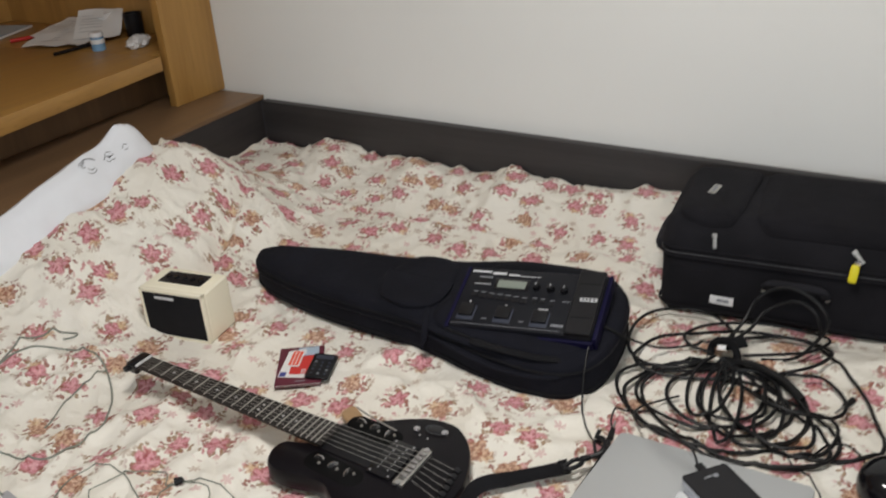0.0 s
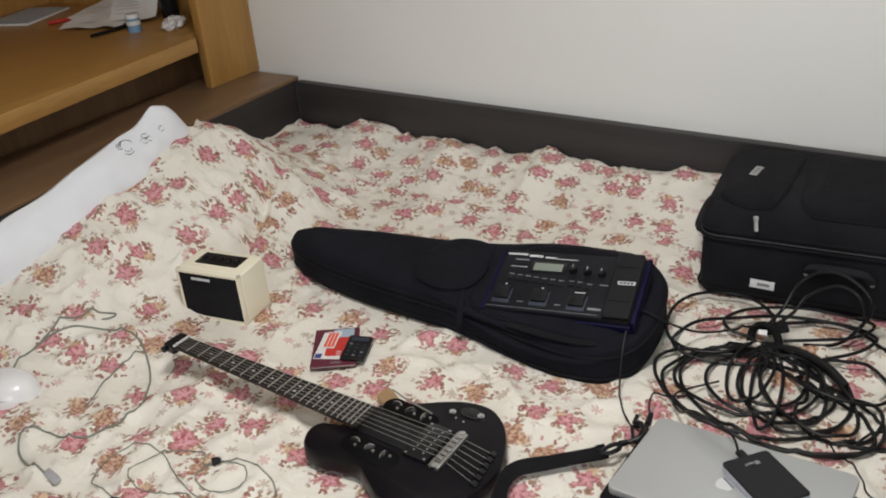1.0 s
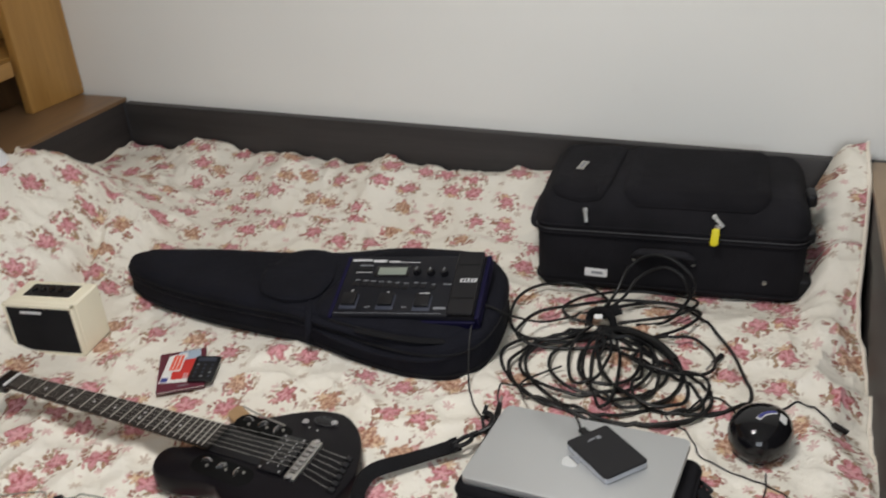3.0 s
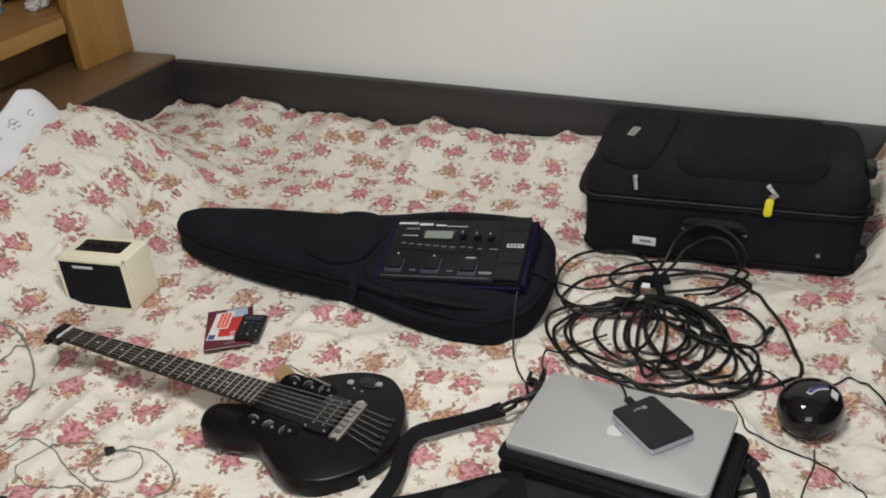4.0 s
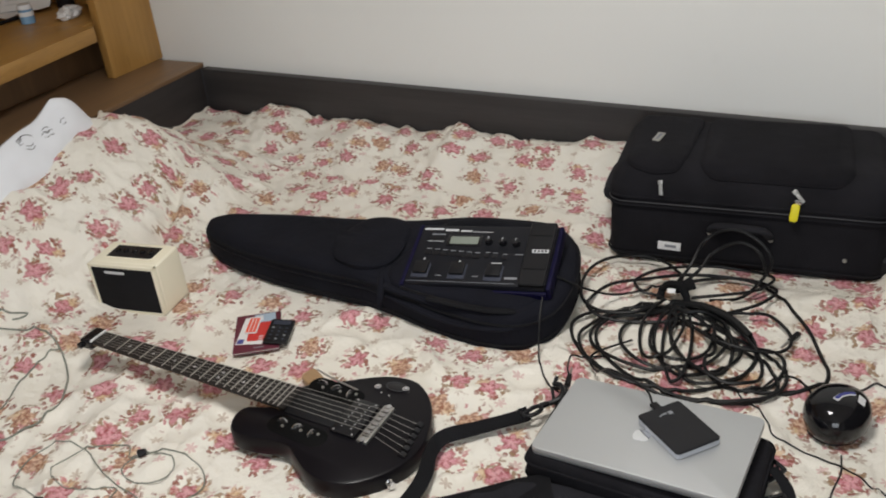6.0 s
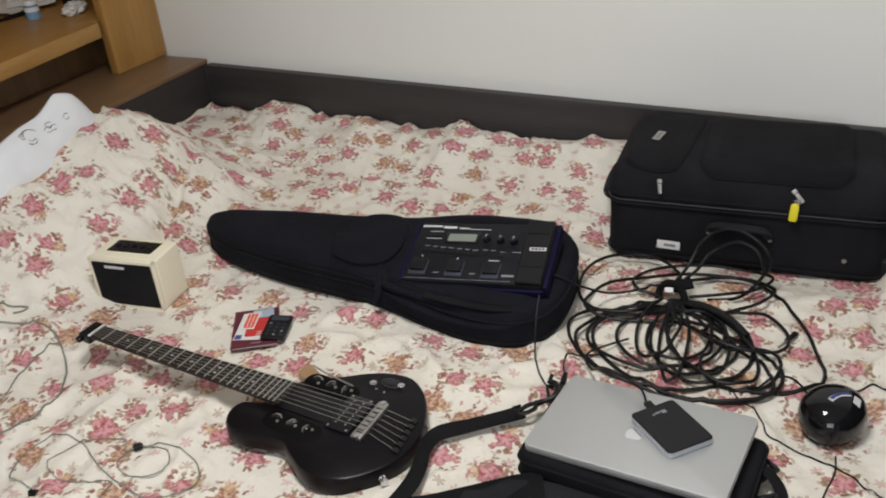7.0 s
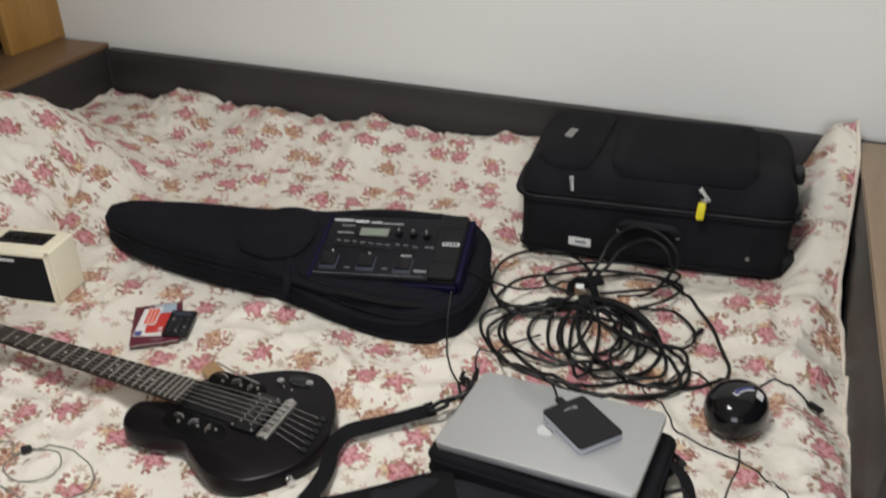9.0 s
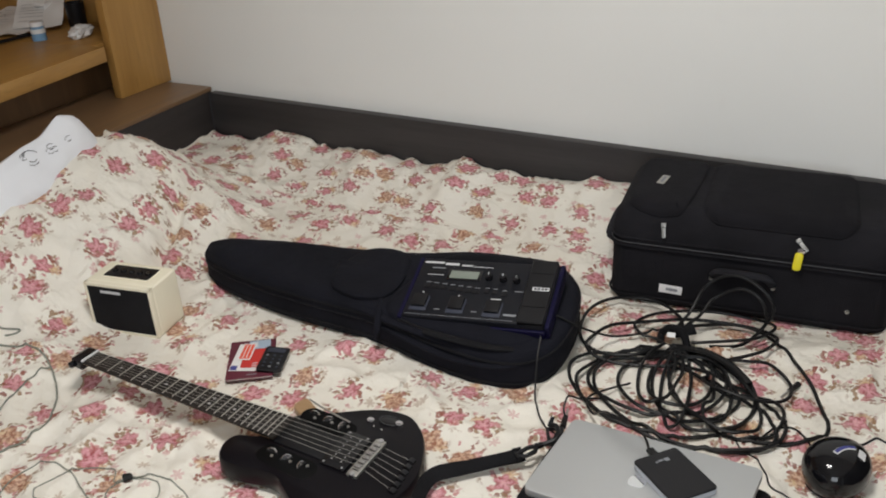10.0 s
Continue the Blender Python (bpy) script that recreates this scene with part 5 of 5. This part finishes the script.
    def plug(at, rz, body="rubber", tip="steel"):
        m = pose(*at, 0, 90, rz)
        p = wpart("plug", cyl(0.0062, 0.034, (0, 0, 0), 0.0048, 14, 0.001, m=m), body, coil)
        bm = cyl(0.0032, 0.028, (0, 0, 0.034), 0.0024, 12, 0.001, m=m)
        bmesh.ops.transform(bm, matrix=coil.matrix_world.inverted(), verts=bm.verts)
        part("tip", bm, tip, p, "metal jack tip")

    plug((-0.106, 1.550, 0.462), -112)
    plug((-0.105, 1.346, 0.462), 38)
    plug((-0.478, 1.232, 0.461), 100)
    thin = [(-0.585, 1.400, 0.568), (-0.580, 1.375, 0.555), (-0.572, 1.335, 0.520), (-0.555, 1.285, 0.462), (-0.520, 1.235, 0.459), (-0.485, 1.205, 0.459), (-0.475, 1.24, 0.459), (-0.497, 1.29, 0.46), (-0.485, 1.325, 0.46), (-0.43, 1.345, 0.465)]
    wpart("thin_lead", tube(lay(spline(thin, 8), 0.0019), 0.0019, 6), "rubber", coil)


make_cables()


def make_mouse():
    m = thing("computer_mouse", (-0.013, 1.298, 0.4535), "glossy black rounded computer mouse with white sticker", "computer mouse", -20)
    bm = bmesh.new()
    rings, n = [], 36
    for k in range(-5, 13):
        a = math.pi / 2 * k / 12
        r = math.cos(a) ** (0.8 if k > 0 else 1.1)
        z = 0.030 + (0.044 * math.sin(a) ** 0.9 if k > 0 else 0.049 * math.sin(a))
        rings.append([bm.verts.new((0.056 * r * math.cos(t), 0.066 * r * math.sin(t) * (1 + 0.06 * math.cos(t)), z)) for t in (2 * math.pi * j / n for j in range(n))])
    for u, v in zip(rings, rings[1:]):
        for j in range(n):
            bm.faces.new((u[j], u[(j + 1) % n], v[(j + 1) % n], v[j]))
    bm.faces.new(rings[0][::-1])
    bmesh.ops.remove_doubles(bm, verts=bm.verts, dist=1e-5)
    part("shell", bm, "mouse_gloss", m)
    part("skirt", pad([(0.047 * math.cos(t) * (1 + 0.012 * math.sin(11 * t)), 0.056 * math.sin(t) * (1 + 0.012 * math.sin(11 * t))) for t in (2 * math.pi * j / 48 for j in range(48))], [(0.003, 0), (0, 0.003), (0.002, 0.012), (0.006, 0.014)]), "black_plastic", m)
    def dome(x, y):
        r = min(1, math.hypot(x / 0.056, y / 0.066)) ** 1.25
        return 0.030 + 0.044 * (1 - r * r) ** 0.45

    strip = [Vector((x, y, dome(x, y))) for x, y, _ in spline([(0.001, -0.020, 0), (0.003, -0.006, 0), (0.008, 0.006, 0), (0.018, 0.018, 0)], 5)]
    part("strip_frame", tube(strip, 0.0050, 10, flat=0.3), "white_plastic", m, "white frame of the strip")
    part("strip", tube([p + Vector((0, 0, 0.0014)) for p in strip[1:]], 0.0036, 8, flat=0.3), "blue_strip", m, "violet-blue glossy strip")
    turn = Vector((0.50, 0.16, 0.85)).to_track_quat("Z", "Y").to_matrix().to_4x4()
    part("sticker", box(0.020, 0.014, 0.0008, (0, 0, 0), m=Matrix.Translation((0.034, 0.012, dome(0.034, 0.012) + 0.0012)) @ turn), "label", m, "white paper sticker")
    for ob in m.children:
        ob.scale = (0.95, 0.95, 1.02)
    wire = spline([(0.0, 1.36, 0.463), (0.012, 1.405, 0.458), (0.05, 1.43, 0.457), (0.085, 1.415, 0.457), (0.105, 1.395, 0.458)], 8)
    wpart("lead", tube(lay(wire, 0.0021), 0.0021, 6), "rubber", m)
    wpart("plug", box(0.030, 0.011, 0.007, (0, 0, 0), 0.002, m=pose(0.118, 1.385, 0.456, 0, 0, -35)), "rubber", m)
    wire = spline([(-0.05, 1.345, 0.460), (-0.085, 1.385, 0.460), (-0.115, 1.390, 0.460), (-0.14, 1.36, 0.461), (-0.15, 1.335, 0.461)], 8)
    wpart("lead", tube(lay(wire, 0.0021), 0.0021, 6), "rubber", m)
    wire = spline([(0.005, 1.225, 0.458), (0.008, 1.18, 0.456), (0.0, 1.13, 0.456), (-0.005, 1.06, 0.456), (-0.01, 0.98, 0.456)], 8)
    wpart("lead", tube(lay(wire, 0.0015), 0.0015, 6), "rubber", m)


make_mouse()


def cord(name, pts, r, material, label, category, ends=()):
    ob = thing(name, pts[0], label, category)
    wpart("wire", tube(lay(spline(pts, 9), r), r, 6), material, ob)
    for at, rz, size in ends:
        wpart("bud", cyl(size, size * 1.9, (0, 0, 0), size * 0.75, 14, size * 0.2, m=pose(*at, 0, 80, rz)), "black_plastic", ob)
    return ob


Z = 0.4575
cord("power_lead", [(-0.190, 1.335, 0.464), (-0.161, 1.303, Z), (-0.137, 1.279, Z), (-0.118, 1.250, Z), (-0.101, 1.219, Z), (-0.058, 1.211, Z), (-0.020, 1.204, Z), (0.024, 1.187, Z), (0.074, 1.146, Z), (0.115, 1.10, Z)], 0.0016, "rubber", "thin black power lead lying on the duvet", "cable")
ear = cord("earphones", [(-1.214, 0.617, Z), (-1.275, 0.624, Z), (-1.300, 0.628, Z), (-1.321, 0.675, Z), (-1.316, 0.717, Z), (-1.287, 0.739, Z), (-1.234, 0.738, Z), (-1.181, 0.716, Z), (-1.135, 0.699, Z), (-1.080, 0.692, Z), (-1.021, 0.685, Z), (-0.979, 0.717, Z), (-0.967, 0.750, Z), (-0.988, 0.778, Z), (-1.022, 0.795, Z), (-1.081, 0.800, Z), (-1.117, 0.785, Z), (-1.137, 0.749, Z), (-1.136, 0.734, Z), (-1.119, 0.717, Z), (-1.082, 0.715, Z), (-1.053, 0.734, Z), (-1.046, 0.762, Z), (-1.075, 0.790, Z), (-1.128, 0.778, Z + 0.004)], 0.0013, "grey_wire", "grey in-ear earphones with tangled thin wire", "earphones", (((-1.131, 0.768, Z + 0.006), 40, 0.0078), ((-1.206, 0.612, Z + 0.006), 200, 0.0078)))
wpart("second_wire", tube(lay(spline([(-1.060, 0.640, Z), (-1.100, 0.653, Z), (-1.110, 0.690, Z), (-1.145, 0.669, Z), (-1.200, 0.655, Z), (-1.238, 0.662, Z), (-1.257, 0.685, Z), (-1.249, 0.711, Z), (-1.237, 0.741, Z), (-1.213, 0.767, Z), (-1.168, 0.780, Z), (-1.145, 0.757, Z), (-1.131, 0.768, Z + 0.004)], 9), 0.0012), 0.0012, 6), "grey_wire", ear)


def make_white_device():
    d = thing("white_mouse", (-1.672, 0.702, 0.459), "glossy white computer mouse with grey trim and cable", "computer mouse", 20)
    bm = bmesh.new()
    rings, n = [], 36
    for k in range(13):
        a = math.pi / 2 * k / 12
        r, z = math.cos(a) ** 0.75, 0.058 * math.sin(a) ** 0.9
        rings.append([bm.verts.new((0.075 * r * math.cos(t), 0.058 * r * math.sin(t), 0.006 + z)) for t in (2 * math.pi * j / n for j in range(n))])
    for u, v in zip(rings, rings[1:]):
        for j in range(n):
            bm.faces.new((u[j], u[(j + 1) % n], v[(j + 1) % n], v[j]))
    bm.faces.new(rings[0][::-1])
    bmesh.ops.remove_doubles(bm, verts=bm.verts, dist=1e-5)
    part("shell", bm, "white_plastic", d)
    part("skirt", pad([(0.077 * math.cos(t), 0.060 * math.sin(t)) for t in (2 * math.pi * j / 40 for j in range(40))], [(0.003, 0), (0, 0.002), (0.001, 0.010), (0.004, 0.012)]), "grey_plastic", d, "silver-grey skirt")
    part("trim", tube(spline([(-0.05, -0.038, 0.030), (-0.01, -0.050, 0.034), (0.03, -0.044, 0.032), (0.055, -0.026, 0.030)], 6), 0.005, 8, flat=0.5), "grey_plastic", d)
    part("button", cyl(0.005, 0.003, (0.045, 0.02, 0.042)), "grey_plastic", d)


make_white_device()
grey = cord("grey_cable", [(-1.705, 0.748, Z), (-1.723, 0.809, Z), (-1.719, 0.866, Z), (-1.688, 0.916, Z), (-1.653, 0.949, Z), (-1.612, 0.968, Z), (-1.564, 0.965, Z), (-1.511, 0.937, Z), (-1.457, 0.897, Z), (-1.421, 0.860, Z), (-1.393, 0.812, Z), (-1.390, 0.767, Z), (-1.402, 0.715, Z), (-1.434, 0.687, Z), (-1.497, 0.668, Z), (-1.519, 0.645, Z), (-1.504, 0.614, Z), (-1.458, 0.597, Z), (-1.400, 0.594, Z), (-1.376, 0.595, Z)], 0.0022, "grey_wire", "pale grey mouse cable looping over the duvet", "cable")
wpart("plug", box(0.044, 0.016, 0.010, (0, 0, 0), 0.003, m=pose(-1.372, 0.596, Z, 0, 0, -8)), "grey_plastic", grey, "grey plastic plug")
cord("grey_cable", [(-1.723, 0.809, Z), (-1.730, 0.852, Z), (-1.734, 0.901, Z), (-1.724, 0.949, Z), (-1.697, 0.983, Z), (-1.673, 0.993, Z), (-1.687, 0.964, Z)], 0.0022, "grey_wire", "pale grey cable looping over the duvet", "cable")
cord("grey_cable", [(-1.543, 0.957, Z), (-1.538, 0.895, Z), (-1.520, 0.828, Z), (-1.502, 0.764, Z)], 0.0018, "grey_wire", "pale grey cable looping over the duvet", "cable")


# ---- clutter on the shelf ----
def make_shelf_clutter():
    S = 0.8685
    for k, (x, y, rz, sx, sy, slope) in enumerate(((-2.81, 1.955, 22, 0.23, 0.20, 0.10), (-2.88, 2.03, 5, 0.21, 0.19, 0.14), (-2.73, 2.045, 40, 0.16, 0.16, 0.42))):
        def rise(u, v):
            """The sheet lies down in front and rides up over what is behind it."""
            return 0.0015 + slope * (v + sy / 2) + 0.010 * noise.noise(Vector((u * 14, v * 14, k))) + 0.008

        p = thing("paper_sheet", (x, y, S + 0.004 * k), "loose white printed paper lying on the shelf", "paper", rz, "papers on the shelf")
        bm = bmesh.new()
        bmesh.ops.create_grid(bm, x_segments=10, y_segments=10, size=0.5)
        for v in bm.verts:
            v.co.x, v.co.y = v.co.x * sx, v.co.y * sy
            v.co.z = rise(v.co.x, v.co.y)
        bmesh.ops.solidify(bm, geom=bm.faces[:], thickness=0.0006)
        part("sheet", bm, "paper", p)
        for j in range(6):
            u, v = -sx * 0.15, sy * 0.3 - 0.020 * j
            part("print_line", box(sx * 0.5, 0.0013, 0.0004, (0, 0, 0), m=pose(u, v, rise(u, v) + 0.0012, math.degrees(math.atan(slope)), 0, 0)), "print_dim", p)
    pen = thing("red_pen", (-2.99, 1.925, S), "red plastic pen lying on the shelf", "pen", 70)
    part("barrel", cyl(0.007, 0.12, (0, 0, -0.06), seg=12, m=pose(0, 0, 0.0075, 0, 90, 0)), "red", pen)
    part("cap", cyl(0.0082, 0.04, (0, 0, 0.04), seg=12, m=pose(0, 0, 0.0085, 0, 90, 0)), "red", pen)
    pen = thing("black_pen", (-2.655, 1.86, S), "black plastic pen lying beside the papers", "pen", 86)
    part("barrel", cyl(0.006, 0.14, (0, 0, -0.07), seg=12, m=pose(0, 0, 0.0065, 0, 90, 0)), "black_plastic", pen)
    part("clip", box(0.04, 0.003, 0.002, (0.04, 0, 0.0125), 0.0006), "black_plastic", pen)
    jar = thing("small_jar", (-2.575, 1.905, S), "small blue and white plastic jar on the shelf", "jar")
    part("body", cyl(0.023, 0.046, (0, 0, 0), 0.022, 24, 0.002), "blue_glass", jar, "translucent blue body")
    part("lid", cyl(0.023, 0.014, (0, 0, 0.0462), 0.0225, 24, 0.002), "white_plastic", jar, "white lid")
    part("wrap", cyl(0.0235, 0.014, (0, 0, 0.024)), "label", jar, "white paper wrap")
    mag = thing("magazine", (-3.22, 1.93, S), "white and violet magazine lying on the shelf", "magazine", 20)
    part("pages", box(0.18, 0.26, 0.008, (0, 0, 0), 0.001), "paper", mag)
    part("cover", box(0.18, 0.26, 0.001, (0, 0, 0.0082)), "blue_card", mag, "pale violet cover")
    tube_ = thing("folded_tissue", (-2.47, 1.985, S), "crumpled white tissue on the shelf", "tissue", 30)
    bm = bmesh.new()
    bmesh.ops.create_icosphere(bm, subdivisions=3, radius=1)
    for v in bm.verts:
        q = 1 + 0.45 * noise.noise(v.co * 2.3)
        v.co = Vector((v.co.x * 0.034 * q, v.co.y * 0.056 * q, max(0.0, 0.016 + v.co.z * 0.022 * q)))
    part("sheet", bm, "paper", tube_, smooth=False)
    cup = thing("dark_cup", (-2.60, 2.09, S), "dark grey cup standing on the shelf", "cup")
    part("body", pad([(0.033 * math.cos(t), 0.033 * math.sin(t)) for t in (2 * math.pi * j / 28 for j in range(28))], [(0.006, 0), (0.004, 0.004), (0, 0.085), (0.003, 0.085), (0.005, 0.012)]), "black_plastic", cup)
    box_ = thing("paper_box", (-2.76, 2.10, S), "small white cardboard box on the shelf", "box", 10)
    part("body", box(0.05, 0.07, 0.075, (0, 0, 0), 0.001), "paper", box_)
    part("flap", box(0.05, 0.03, 0.001, (0, 0, 0), m=pose(0, -0.03, 0.0755, 35, 0, 0)), "paper", box_)


make_shelf_clutter()


def make_ceiling_lamp():
    lamp = thing("ceiling_lamp", (LAMP[0], LAMP[1], 2.42), "white ceiling lamp with three round shades", "ceiling lamp")
    wpart("rose", cyl(0.07, 0.03, (LAMP[0], LAMP[1], 2.568), 0.06, 28, 0.004), "white_plastic", lamp)
    for x, y in BULBS:
        wpart("arm", tube([(LAMP[0], LAMP[1], 2.575), ((x + LAMP[0]) / 2, (y + LAMP[1]) / 2, 2.55), (x, y, 2.50)], 0.008, 8), "steel", lamp)
        ring = [(x + 0.095 * math.cos(t), y + 0.095 * math.sin(t)) for t in (2 * math.pi * k / 28 for k in range(28))]
        wpart("shade", pad(ring, [(0.0, 2.41), (0.01, 2.46), (0.05, 2.50), (0.08, 2.505), (0.075, 2.50), (0.05, 2.49), (0.014, 2.455)]), "white_plastic", lamp)


make_ceiling_lamp()
